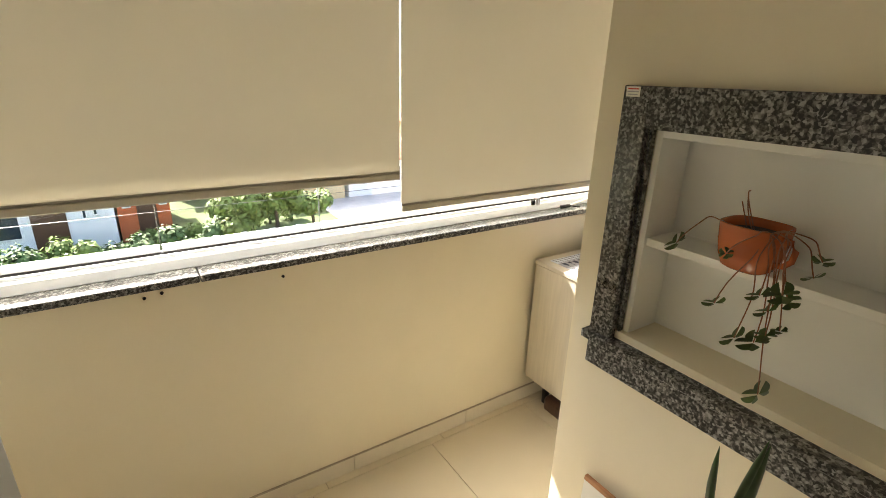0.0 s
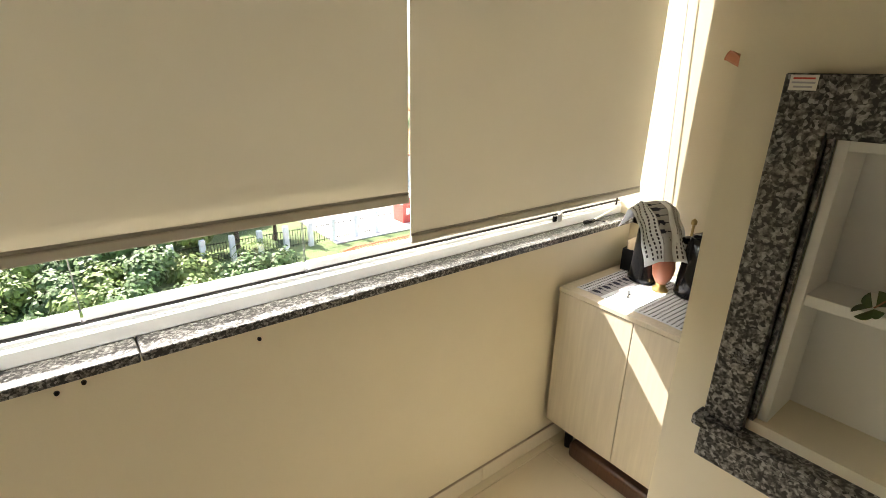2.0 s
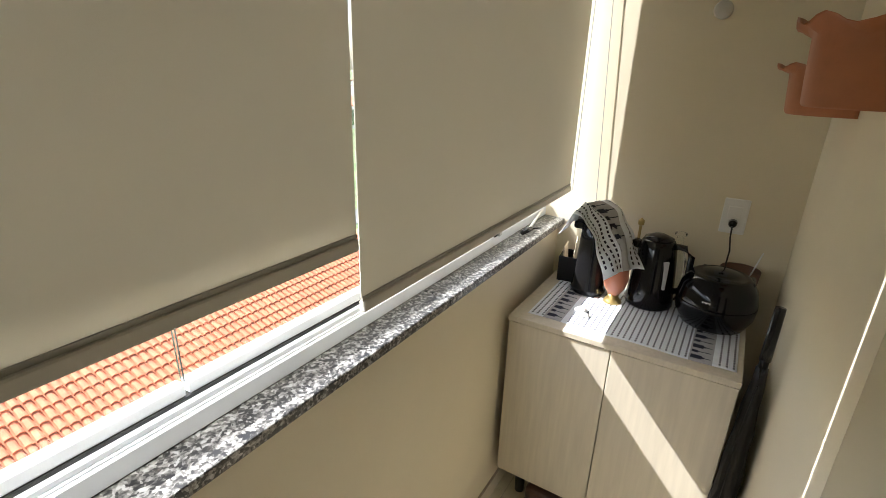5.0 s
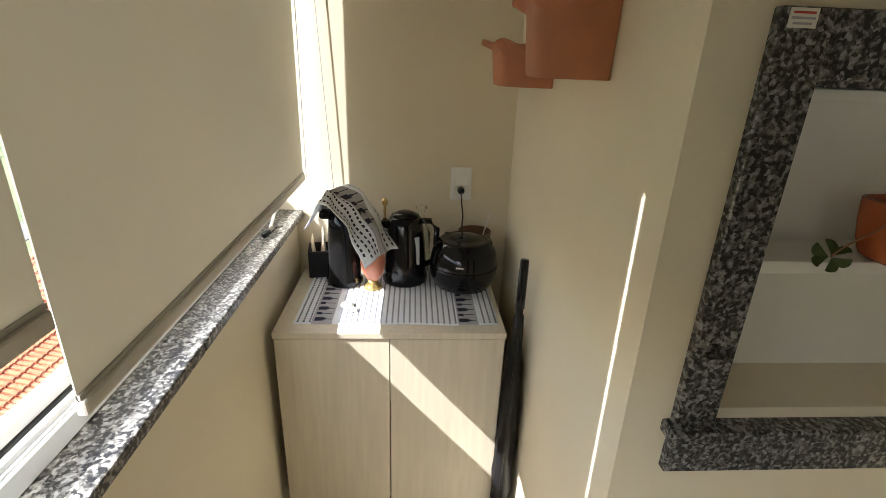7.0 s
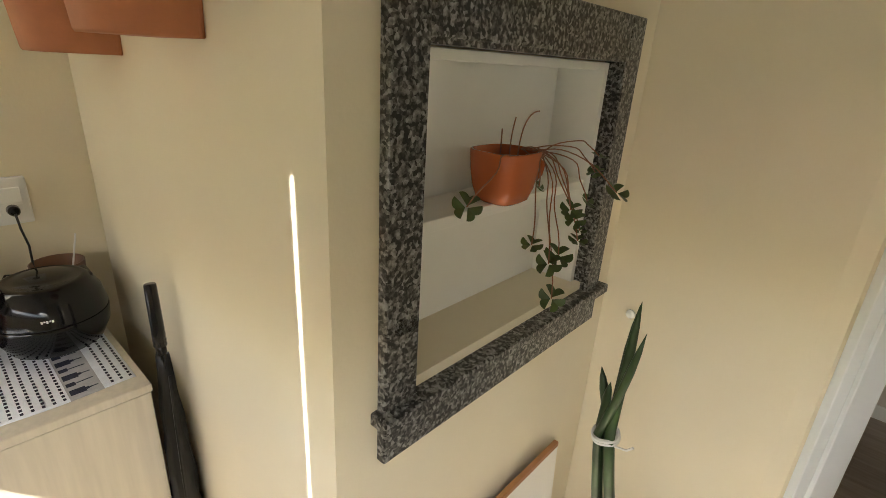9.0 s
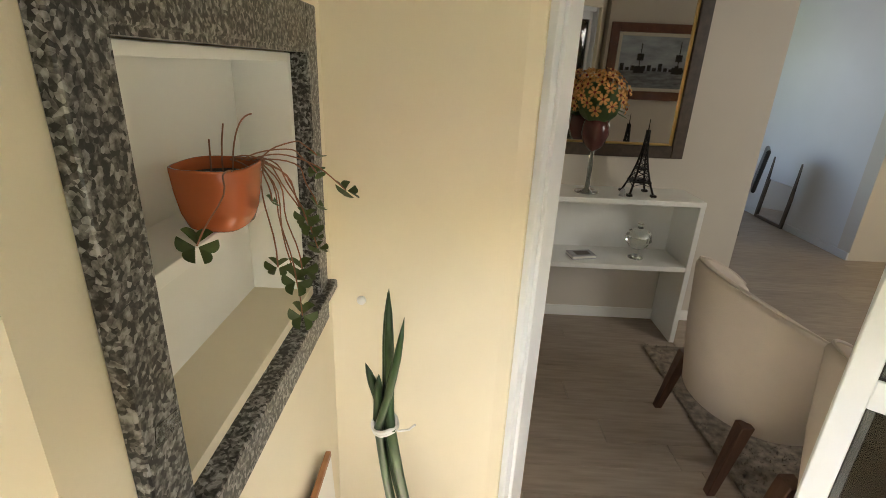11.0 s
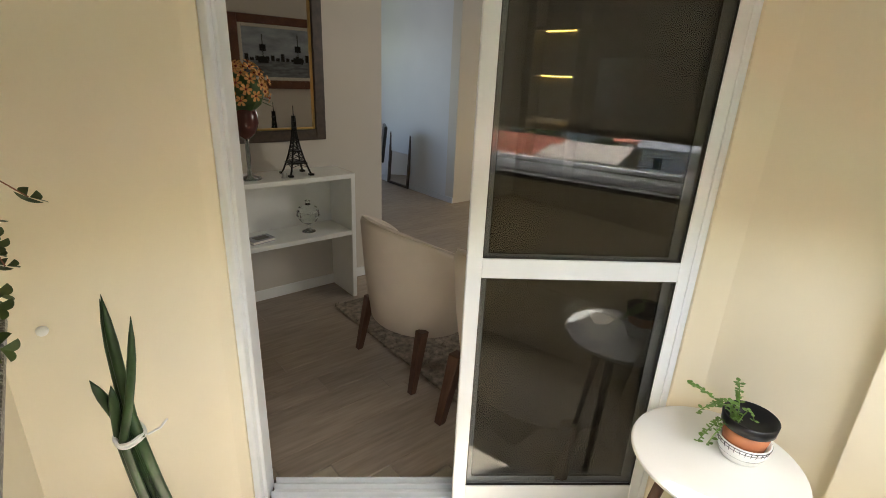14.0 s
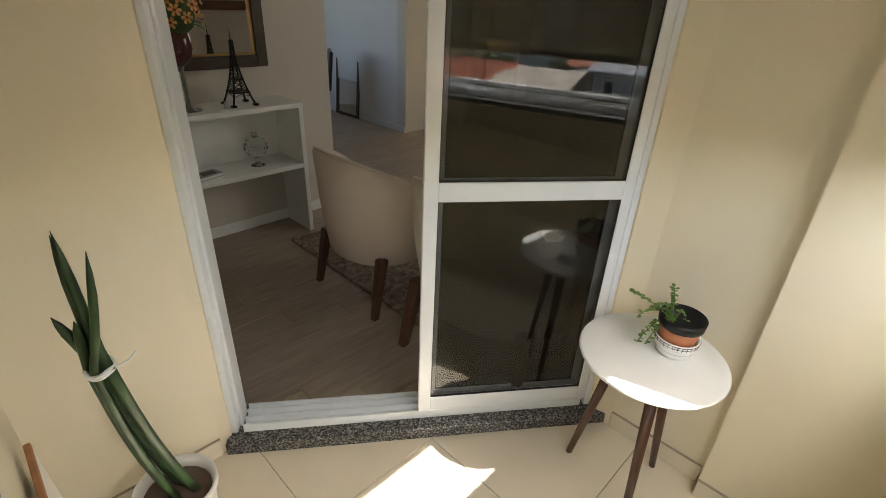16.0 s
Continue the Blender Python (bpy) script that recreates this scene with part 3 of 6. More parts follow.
# console shelf
con = thing("console_shelf", "white open console shelf against the wall", "console table")
bm = bmesh.new()
box(bm, -0.633, 0.45, -1.768, -1.459, 0.868, 0.898, 0.002)
part("top", bm, M_WHITE, con)
bm = bmesh.new()
box(bm, -0.633, -0.603, -1.768, -1.462, ROOMZ, 0.868, 0.002)
part("side_panel", bm, M_WHITE, con)
bm = bmesh.new()
box(bm, 0.42, 0.45, -1.768, -1.462, ROOMZ, 0.868, 0.002)
part("side_panel", bm, M_WHITE, con)
bm = bmesh.new()
box(bm, -0.603, 0.42, -1.764, -1.465, 0.478, 0.508, 0.002)
part("shelf_board", bm, M_WHITE, con)
bm = bmesh.new()
box(bm, -0.603, 0.42, -1.769, -1.764, 0.508, 0.868)
part("back_panel", bm, M_WHITE, con)

# wall mirror
mir = thing("wall_mirror", "large wall mirror in a dark frame with gilt inner edge", "mirror")
def picture_frame(t, x0, x1, z0, z1, y, w, d, fm, name="frame"):
    bm = bmesh.new()
    for q in ((x0, x0 + w, z0, z1), (x1 - w, x1, z0, z1), (x0 + w, x1 - w, z0, z0 + w), (x0 + w, x1 - w, z1 - w, z1)):
        box(bm, q[0], q[1], y, y + d, q[2], q[3], 0.006, seg=2)
    return part(name, bm, fm, t)


picture_frame(mir, -0.575, 0.48, 1.085, 2.01, SW + 0.002, 0.07, 0.035, M_FRAMEDARK)
picture_frame(mir, -0.505, 0.41, 1.155, 1.94, SW + 0.004, 0.014, 0.022, M_GOLD, "gilt_edge")
bm = bmesh.new()
box(bm, -0.492, 0.397, SW + 0.003, SW + 0.012, 1.168, 1.927)
part("mirror_glass", bm, M_MIRROR, mir)


def tub_chair(m, label, up=M_CHAIR):
    t = thing("dining_chair", label, "chair", m, "chairs round the table")
    # shell: curved back wrapping round the seat; faces -x, back at +x
    bm = bmesh.new()
    n = 28
    rings = []
    for i in range(n + 1):
        a = radians(-105 + 210 * i / n)
        k = math.cos(a)
        top = 0.60 + 0.19 * max(0.0, (k + 0.26) / 1.26) ** 0.7
        col = []
        for (rr, z) in ((0.205, 0.245), (0.238, 0.262), (0.268, 0.50), (0.285, top - 0.02), (0.278, top), (0.245, top), (0.235, top - 0.02), (0.20, 0.40), (0.19, 0.255)):
            col.append(bm.verts.new((rr * math.cos(a) * 0.95, rr * math.sin(a) * 1.02, z)))
        rings.append(col)
    for a, b in zip(rings, rings[1:]):
        for j in range(len(a)):
            k = (j + 1) % len(a)
            bm.faces.new((a[j], b[j], b[k], a[k]))
    bm.faces.new(rings[0])
    bm.faces.new(rings[-1][::-1])
    bk = part("backrest", bm, up, t, smooth=True)
    bm = bmesh.new()
    tube(bm, [(0.274 * 0.95 * math.cos(radians(a)), 0.274 * 1.02 * math.sin(radians(a)), 0.604 + 0.19 * max(0.0, (math.cos(radians(a)) + 0.26) / 1.26) ** 0.7) for a in range(-104, 105, 8)], 0.004, 6)
    part("piping", bm, up, bk)
    bm = bmesh.new()
    lathe(bm, [(0, 0.25), (0.20, 0.25), (0.215, 0.27), (0.215, 0.43), (0.2, 0.45), (0, 0.455)], 32)
    part("seat", bm, up, t, smooth=True)
    for sx, sy in ((0.15, 0.205), (0.15, -0.205), (-0.14, 0.19), (-0.14, -0.19)):
        bm = bmesh.new()
        box(bm, -0.022, 0.022, -0.022, 0.022, 0, 0.31, 0.003)
        for v in bm.verts:
            k = 1 - v.co.z / 0.31
            v.co.x = v.co.x * (1 - 0.35 * k) + (0.06 * k * k if sx > 0 else -0.02 * k) + sx
            v.co.y = v.co.y * (1 - 0.35 * k) + sy + 0.012 * k * (1 if sy > 0 else -1)
        part("leg", bm, M_WOODDARK, t)
    return t


c1 = tub_chair(pose(-0.525, -0.585, ROOMZ, 0, 0, 0) @ Matrix.Diagonal((1.12, 1.2, 1.06, 1)), "cream upholstered tub chair with dark wooden legs")
copy_thing(c1, pose(-0.55, 0.225, ROOMZ, 0, 0, 4) @ Matrix.Diagonal((1.12, 1.2, 1.06, 1)))

# floor tiles of the balcony
tile_me = {}
def tile(x0, x1, y0, y1):
    key = (round(x1 - x0, 3), round(y1 - y0, 3))
    if key not in tile_me:
        bm = bmesh.new()
        box(bm, 0, key[0], 0, key[1], -0.010, 0.0, 0.0015)
        me = bpy.data.meshes.new("tile")
        bm.to_mesh(me)
        bm.free()
        me.materials.append(M_TILE)
        tile_me[key] = me
    ob = new("tile", tile_me[key])
    ob.parent = floor
    ob.matrix_basis = pose(x0, y0, 0)


def clip_poly_tile(x0, x1, y0, y1):
    """A tile cut along the door line."""
    pts = [(x0, y0), (x1, y0), (x1, y1), (x0, y1)]
    out = []
    f = lambda p: (p[0] - D0.x) * ND.x + (p[1] - D0.y) * ND.y + 0.02
    for i in range(4):
        a, b = pts[i], pts[(i + 1) % 4]
        fa, fb = f(a), f(b)
        if fa >= 0:
            out.append(a)
        if fa * fb < 0:
            s = fa / (fa - fb)
            out.append((a[0] + s * (b[0] - a[0]), a[1] + s * (b[1] - a[1])))
    if len(out) >= 3:
        bm = bmesh.new()
        prism(bm, out, -0.010, 0.0)
        part("tile", bm, M_TILE, floor)


TS, TJ = 0.58, 0.0025
for i in range(-4, 5):
    for j in range(-3, 3):
        x0, y0 = (1.108 if j % 2 == 0 else 1.177) + i * TS, 1.005 + j * TS
        x1, y1 = x0 + TS - TJ, y0 + TS - TJ
        x0c, x1c, y0c, y1c = max(x0, WEST), min(x1, EAST), max(y0, SOUTH), min(y1, NORTH)
        if x1c - x0c < 0.01 or y1c - y0c < 0.01 or (x0c >= NICHE_X + 0.06 and y1c <= COL_Y):
            continue
        corners = [(x - D0.x) * ND.x + (y - D0.y) * ND.y + 0.02 for x in (x0c, x1c) for y in (y0c, y1c)]
        if min(corners) >= 0:
            tile(x0c, x1c, y0c, y1c)
        elif max(corners) > 0:
            clip_poly_tile(x0c, x1c, y0c, y1c)

# skirting
sk = thing("baseboard", "beige porcelain skirting tiles along the balcony walls", "skirting")
sk["kind"] = "structure"
def skirt(x0, x1, y0, y1):
    bm = bmesh.new()
    box(bm, x0, x1, y0, y1, 0.0, 0.075, 0.0015)
    part("skirting_tile", bm, M_SKIRT, sk)
    bm = bmesh.new()
    box(bm, x0, x1, y0, y1, 0.0752, 0.0785)
    part("grout_line", bm, M_GROUT, sk)


for a, b in ((-0.5, 0.13), (0.132, 0.728), (0.73, 1.33), (1.332, 1.93), (1.932, EAST)):
    skirt(a, b, NORTH - 0.009, NORTH + 0.001)
skirt(0.628, 1.083, SOUTH - 0.001, SOUTH + 0.009)
skirt(NICHE_X - 0.009, NICHE_X + 0.001, SOUTH + 0.01, COL_Y)
skirt(WEST - 0.001, WEST + 0.009, 0.875, 1.225)
skirt(-0.501, -0.491, 1.235, NORTH - 0.01)
skirt(NICHE_X, EAST, COL_Y - 0.001, COL_Y + 0.009)
# planks of the living room
pl_me = {}
rnd = random.Random(4)
for j in range(42):
    y0 = -5.25 + j * 0.146
    x = -4.0 + rnd.uniform(-1.2, 0)
    while x < 1.1:
        x0c, x1c = max(x, -4.0), min(x + 1.28, 1.1)
        lim = 1.1
        x += 1.2825
        if y0 + 0.144 > -0.24:
            # stop short of the slanting door line
            lim = min(1.1, D0.x - ((y0 + 0.144) - D0.y) * 0.80 / 0.60 - 0.19 / 0.60)
        x1c = min(x1c, lim)
        if x1c - x0c < 0.02 or y0 + 0.144 > 0.75:
            continue
        key = round(x1c - x0c, 3)
        if key not in pl_me:
            bm = bmesh.new()
            box(bm, 0, key, 0, 0.1445, -0.011, 0, 0.0008)
            me = bpy.data.meshes.new("plank")
            bm.to_mesh(me)
            bm.free()
            me.materials.append(M_PLANK)
            pl_me[key] = me
        ob = new("plank", pl_me[key])
        ob.parent = floor_in
        ob.matrix_basis = pose(x0c, y0, ROOMZ)

# ---- things on the cabinet ----
TOP = CZ1


def cloth(t, S, nu, nv, lu, lv, bands, name="cloth"):
    """A woven tea towel on the surface S(u, v), with stitched dashes and utensil silhouettes in grey bands (band limits in u)."""
    bm = bmesh.new()
    grid = [[bm.verts.new(S(lu * i / nu, lv * j / nv)) for j in range(nv + 1)] for i in range(nu + 1)]
    for i in range(nu):
        uc = lu * (i + 0.5) / nu
        for j in range(nv):
            f = bm.faces.new((grid[i][j], grid[i + 1][j], grid[i + 1][j + 1], grid[i][j + 1]))
            f.material_index = 1 if any(a < uc < b for a, b in bands) else 0
    ob = part(name, bm, [M_CLOTHW, M_CLOTHG], t, smooth=True)
    mod = ob.modifiers.new("thick", 'SOLIDIFY')
    mod.thickness, mod.offset = 0.0016, -1
    bmd = bmesh.new()

    def patch(us, vs):
        # a small quad strip lying just above the weave
        pts = []
        for u, v in ((us[0], vs[0]), (us[1], vs[0]), (us[1], vs[1]), (us[0], vs[1])):
            p = S(u, v)
            n = (S(u + 0.002, v) - p).cross(S(u, v + 0.002) - p).normalized()
            if n.z < 0 and abs(n.z) > 0.3:
                n = -n
            pts.append(bmd.verts.new(p + n * 0.0012))
        bmd.faces.new(pts)

    u = 0.009
    while u < lu - 0.006:
        if not any(a - 0.004 < u < b + 0.004 for a, b in bands):
            v = 0.008
            while v < lv - 0.008:
                patch((u, u + 0.0056), (v, v + 0.0092))
                v += 0.0145
        u += 0.0175
    for a, b in bands:
        w = b - a
        v = 0.015
        k = 0
        while v < lv - 0.045:
            if k % 2 == 0:
                patch((a + 0.004, a + w * 0.55), (v, v + 0.022))
                patch((a + w * 0.55, a + w * 0.66), (v + 0.006, v + 0.016))
                patch((a + w * 0.66, b - 0.004), (v + 0.009, v + 0.013))
            else:
                patch((a + 0.004, a + w * 0.35), (v + 0.004, v + 0.020))
                patch((a + w * 0.35, b - 0.006), (v + 0.010, v + 0.014))
            v += 0.034
            k += 1
    st = part("stitching", bmd, M_CLOTHB, ob, "navy woven dashes and utensil silhouettes")
    st["kind"] = "stuff"
    return ob


runner = thing("tea_towel", "white tea towel with navy utensil bands on the cabinet", "towel")
def S_flat(u, v):
    return Vector((1.735 + v + 0.003 * math.sin(u * 23), 1.552 - u, TOP + 0.0024 + 0.0007 * math.sin(u * 90) * math.sin(v * 70)))


cloth(runner, S_flat, 60, 34, 0.615, 0.40, ((0.055, 0.112), (0.492, 0.552)))

kettle1 = thing("coffee_pot", "black plastic thermal jug under a tea towel", "jug", pose(2.03, 1.437, TOP + 0.004))
bm = bmesh.new()
lathe(bm, [(0, 0), (0.058, 0), (0.063, 0.006), (0.063, 0.02), (0.058, 0.03), (0.05, 0.20), (0.046, 0.255), (0.03, 0.268), (0, 0.27)], 36)
part("body", bm, M_BLACK, kettle1, smooth=True)
bm = bmesh.new()
box(bm, -0.025, 0.02, 0.035, 0.075, 0.235, 0.262, 0.008, seg=2)
part("spout", bm, M_BLACK, kettle1)
bm = bmesh.new()
tube(bm, bend((0.0, -0.04, 0.24), (0.0, -0.05, 0.06), (0, -0.045, 0)), 0.009, 8)
part("handle", bm, M_BLACK, kettle1, smooth=True)

towel = thing("draped_tea_towel", "white tea towel with navy pattern draped over the black jug", "towel")
def S_drape(u, v):
    # u across the towel (0..0.22), v along its fall (0..0.36)
    s = v / 0.36
    a = radians(118 - 172 * min(1.0, s * 1.35)) if s < 0.74 else radians(118 - 172)
    # fall line: rises over the jug's rim, then hangs down towards the front
    t1 = min(v, 0.10) / 0.10
    if v < 0.10:
        along, z = -0.055 + 0.055 * math.sin(t1 * math.pi / 2), 1.085 + 0.085 * math.sin(t1 * math.pi / 2)
    else:
        w = (v - 0.10) / 0.26
        along, z = 0.19 * (w ** 0.85), 1.170 - 0.015 * w - 0.175 * w ** 1.7
    fold = 0.011 * math.sin(u * 40 + v * 14) + 0.005 * math.sin(u * 85 - v * 21) + 0.004 * math.sin(v * 60 + u * 30)
    side = u - 0.10
    dirv = Vector((-0.52, -0.85, 0)).normalized()
    perp = Vector((0.85, -0.52, 0)).normalized()
    p = Vector((2.03, 1.455, 0)) + dirv * along + perp * (side * (1 - 0.12 * s)) + dirv * fold
    drop = 0.8 * max(0, abs(side - 0.005) - 0.055) * (1 - 0.5 * s)
    return Vector((p.x, p.y, z - drop + fold * 0.5))


cloth(towel, S_drape, 36, 60, 0.205, 0.36, ((0.072, 0.128),))

kettle2 = thing("electric_kettle", "black plastic electric kettle with a grey water gauge", "kettle", pose(2.055, 1.228, TOP + 0.004))
bm = bmesh.new()
lathe(bm, [(0, 0), (0.076, 0), (0.080, 0.008), (0.078, 0.03), (0.068, 0.15), (0.06, 0.215), (0.052, 0.235), (0.03, 0.243), (0, 0.245)], 40)
part("body", bm, M_BLACK, kettle2, smooth=True)
bm = bmesh.new()
box(bm, -0.074, -0.064, -0.030, -0.008, 0.075, 0.175, 0.003, m=pose(0.002, -0.008, 0, 0, 4, 12))
part("water_gauge", bm, M_CLOTHG, kettle2, "grey translucent water gauge")
bm = bmesh.new()
tube(bm, [(-0.01, -0.045, 0.225), (-0.02, -0.085, 0.228), (-0.02, -0.108, 0.20), (-0.02, -0.108, 0.13), (-0.018, -0.095, 0.08), (-0.01, -0.066, 0.06)], 0.0105, 10)
part("handle", bm, M_BLACK, kettle2, smooth=True)
bm = bmesh.new()
lathe(bm, [(0, 0.244), (0.045, 0.238), (0.048, 0.243), (0.02, 0.255), (0, 0.256)], 32)
part("lid", bm, M_BLACK, kettle2, smooth=True)
bm = bmesh.new()
box(bm, -0.02, 0.02, 0.055, 0.085, 0.195, 0.225, 0.01, seg=2)
part("spout", bm, M_BLACK, kettle2)

radio = thing("sandwich_maker", "round glossy black plastic kitchen appliance with a lid seam", "appliance", pose(2.005, 1.025, TOP + 0.004))
bm = bmesh.new()
lathe(bm, [(0, 0), (0.07, 0), (0.095, 0.012), (0.114, 0.05), (0.118, 0.085), (0.1175, 0.09)], 48)
part("base", bm, M_BLACK, radio, smooth=True)
bm = bmesh.new()
lathe(bm, [(0.1165, 0.092), (0.117, 0.096), (0.108, 0.14), (0.088, 0.172), (0.075, 0.178), (0.072, 0.176), (0.05, 0.184), (0, 0.187)], 48)
part("lid", bm, M_BLACK, radio, smooth=True)
bm = bmesh.new()
for k in range(5):
    box(bm, -0.114 + 0.001 * (k % 2), -0.112, -0.012 + k * 0.005, -0.0085 + k * 0.005, 0.110, 0.1155, m=pose(-0.0005, 0.0, 0, 0, 0, -12) @ pose(0, 0, 0))
part("maker_mark", bm, M_PLUGW, radio)
bm = bmesh.new()
box(bm, -0.02, 0.05, -0.095, -0.06, 0.155, 0.172, 0.007, seg=2)
part("grip", bm, M_BLACK, radio)

egg = thing("egg_pot", "small terracotta egg-shaped pot on a brass foot", "ornament", pose(1.985, 1.335, TOP + 0.004))
bm = bmesh.new()
lathe(bm, [(0, 0.028), (0.02, 0.032), (0.036, 0.06), (0.043, 0.095), (0.038, 0.13), (0.025, 0.15), (0, 0.155)], 32)
part("egg", bm, M_COPPER, egg, smooth=True)
bm = bmesh.new()
lathe(bm, [(0, 0), (0.032, 0), (0.028, 0.008), (0.018, 0.02), (0.02, 0.03), (0, 0.03)], 24)
part("foot", bm, M_BRASS, egg, smooth=True)

nap = thing("napkin_holder", "dark napkin holder filled with folded kraft paper", "holder", pose(2.115, 1.535, TOP + 0.001, 0, 0, 8))
bm = bmesh.new()
for q in ((-0.05, 0.05, -0.04, -0.036), (-0.05, 0.05, 0.036, 0.04), (-0.05, -0.046, -0.036, 0.036), (0.046, 0.05, -0.036, 0.036)):
    box(bm, *q, 0, 0.10, 0.001)
box(bm, -0.046, 0.046, -0.036, 0.036, 0, 0.004)
part("tray", bm, M_BLACKMATT, nap)
for k in range(5):
    bm = bmesh.new()
    box(bm, -0.042, 0.042, -0.002, 0.002, 0.004, 0.125 + 0.012 * ((k * 7) % 4), 0.001, m=pose(0, -0.026 + 0.013 * k, 0, 6 * ((k % 3) - 1), 0, 4 * (k % 3)))
    part("paper", bm, M_WICKER, nap)

bowl = thing("wooden_bowl", "dark wooden bowl holding a spatula", "bowl", pose(2.135, 0.975, TOP + 0.001))
bm = bmesh.new()
lathe(bm, [(0, 0), (0.035, 0), (0.04, 0.03), (0.055, 0.10), (0.060, 0.165), (0.056, 0.165), (0.05, 0.1), (0.034, 0.012), (0, 0.01)], 32)
part("cup", bm, M_BOWL, bowl, smooth=True)
bm = bmesh.new()
tube(bm, [(0, 0, 0.015), (-0.01, -0.05, 0.235)], 0.0025, 6)
part("stick", bm, M_PLUGW, bowl)

bottle = thing("glass_bottle", "clear glass bottle with a short neck", "bottle", pose(2.145, 1.172, TOP + 0.001))
bm = bmesh.new()
lathe(bm, [(0, 0), (0.032, 0), (0.034, 0.01), (0.034, 0.15), (0.014, 0.2), (0.012, 0.235), (0.02, 0.24), (0.02, 0.25), (0.0, 0.25)], 28)
part("glass", bm, M_GLASS, bottle, smooth=True)

clip = thing("wooden_peg", "small yellow wooden peg behind the towel", "peg", pose(2.09, 1.30, TOP + 0.001))
bm = bmesh.new()
tube(bm, [(0, 0, 0), (0, 0, 0.27)], 0.005, 8)
part("stem", bm, M_BRASS, clip)
bm = bmesh.new()
lathe(bm, [(0, 0.265), (0.010, 0.27), (0.011, 0.285), (0, 0.295)], 12)
part("knob", bm, M_BRASS, clip)

trk = thing("white_trinket", "small white ceramic trinket on the tea towel", "ornament", pose(1.845, 1.405, TOP + 0.004))
bm = bmesh.new()
lathe(bm, [(0, 0), (0.02, 0.002), (0.022, 0.006), (0.012, 0.012), (0.006, 0.016), (0, 0.017)], 16, pose(0, 0, 0))
lathe(bm, [(0, 0), (0.014, 0.001), (0.014, 0.006), (0, 0.012)], 12, pose(-0.028, -0.022, 0))
part("ceramic", bm, M_PLUGW, trk, smooth=True)

# socket with plug and cable
sock = thing("power_socket", "white wall plate with a switch and a plugged black cable", "socket", pose(EAST, 1.028, 1.153))
bm = bmesh.new()
box(bm, -0.010, 0, -0.038, 0.038, -0.060, 0.060, 0.004, seg=2)
part("plate", bm, M_PLUGW, sock)
bm = bmesh.new()
box(bm, -0.014, -0.010, -0.022, 0.022, -0.005, 0.035, 0.002)
part("rocker", bm, M_PLUGW, sock)
bm = bmesh.new()
box(bm, -0.0115, -0.010, -0.022, 0.022, -0.036, -0.008, 0.0005)
part("socket_insert", bm, M_PLUGW, sock)
bm = bmesh.new()
lathe(bm, [(0, 0), (0.014, 0), (0.012, 0.02), (0.005, 0.028), (0, 0.028)], 16, pose(-0.0115, 0, -0.022, 0, -90, 0))
part("plug", bm, M_BLACK, sock, smooth=True)
cable = thing("power_cable", "thin black power cable hanging from the socket", "cable")
bm = bmesh.new()
tube(bm, [(EAST - 0.04, 1.028, 1.128), (EAST - 0.045, 1.026, 1.09), (EAST - 0.035, 1.018, 1.04), (EAST - 0.03, 1.02, 0.98), (EAST - 0.03, 1.03, 0.90), (EAST - 0.04, 1.05, TOP + 0.006)], 0.0028, 8)
part("lead", bm, M_CABLE, cable, smooth=True)
cable2 = thing("kettle_cable", "black kettle cable curving behind the appliances", "cable")
bm = bmesh.new()
tube(bm, [(2.10, 1.15, TOP + 0.02), (2.12, 1.12, TOP + 0.10), (2.14, 1.08, TOP + 0.155), (2.16, 1.04, TOP + 0.14), (2.175, 1.035, TOP + 0.05), (2.175, 1.03, TOP + 0.006)], 0.003, 8)
part("lead", bm, M_CABLE, cable2, smooth=True)

# round valve cap on the end wall
valve = thing("valve_cap", "round brushed steel valve cap on the wall", "valve", pose(EAST, 1.188, 1.785, 0, -90, 0))
bm = bmesh.new()
lathe(bm, [(0, 0), (0.026, 0), (0.027, 0.02), (0.022, 0.026), (0, 0.027)], 28)
part("cap", bm, M_STEEL, valve, smooth=True)


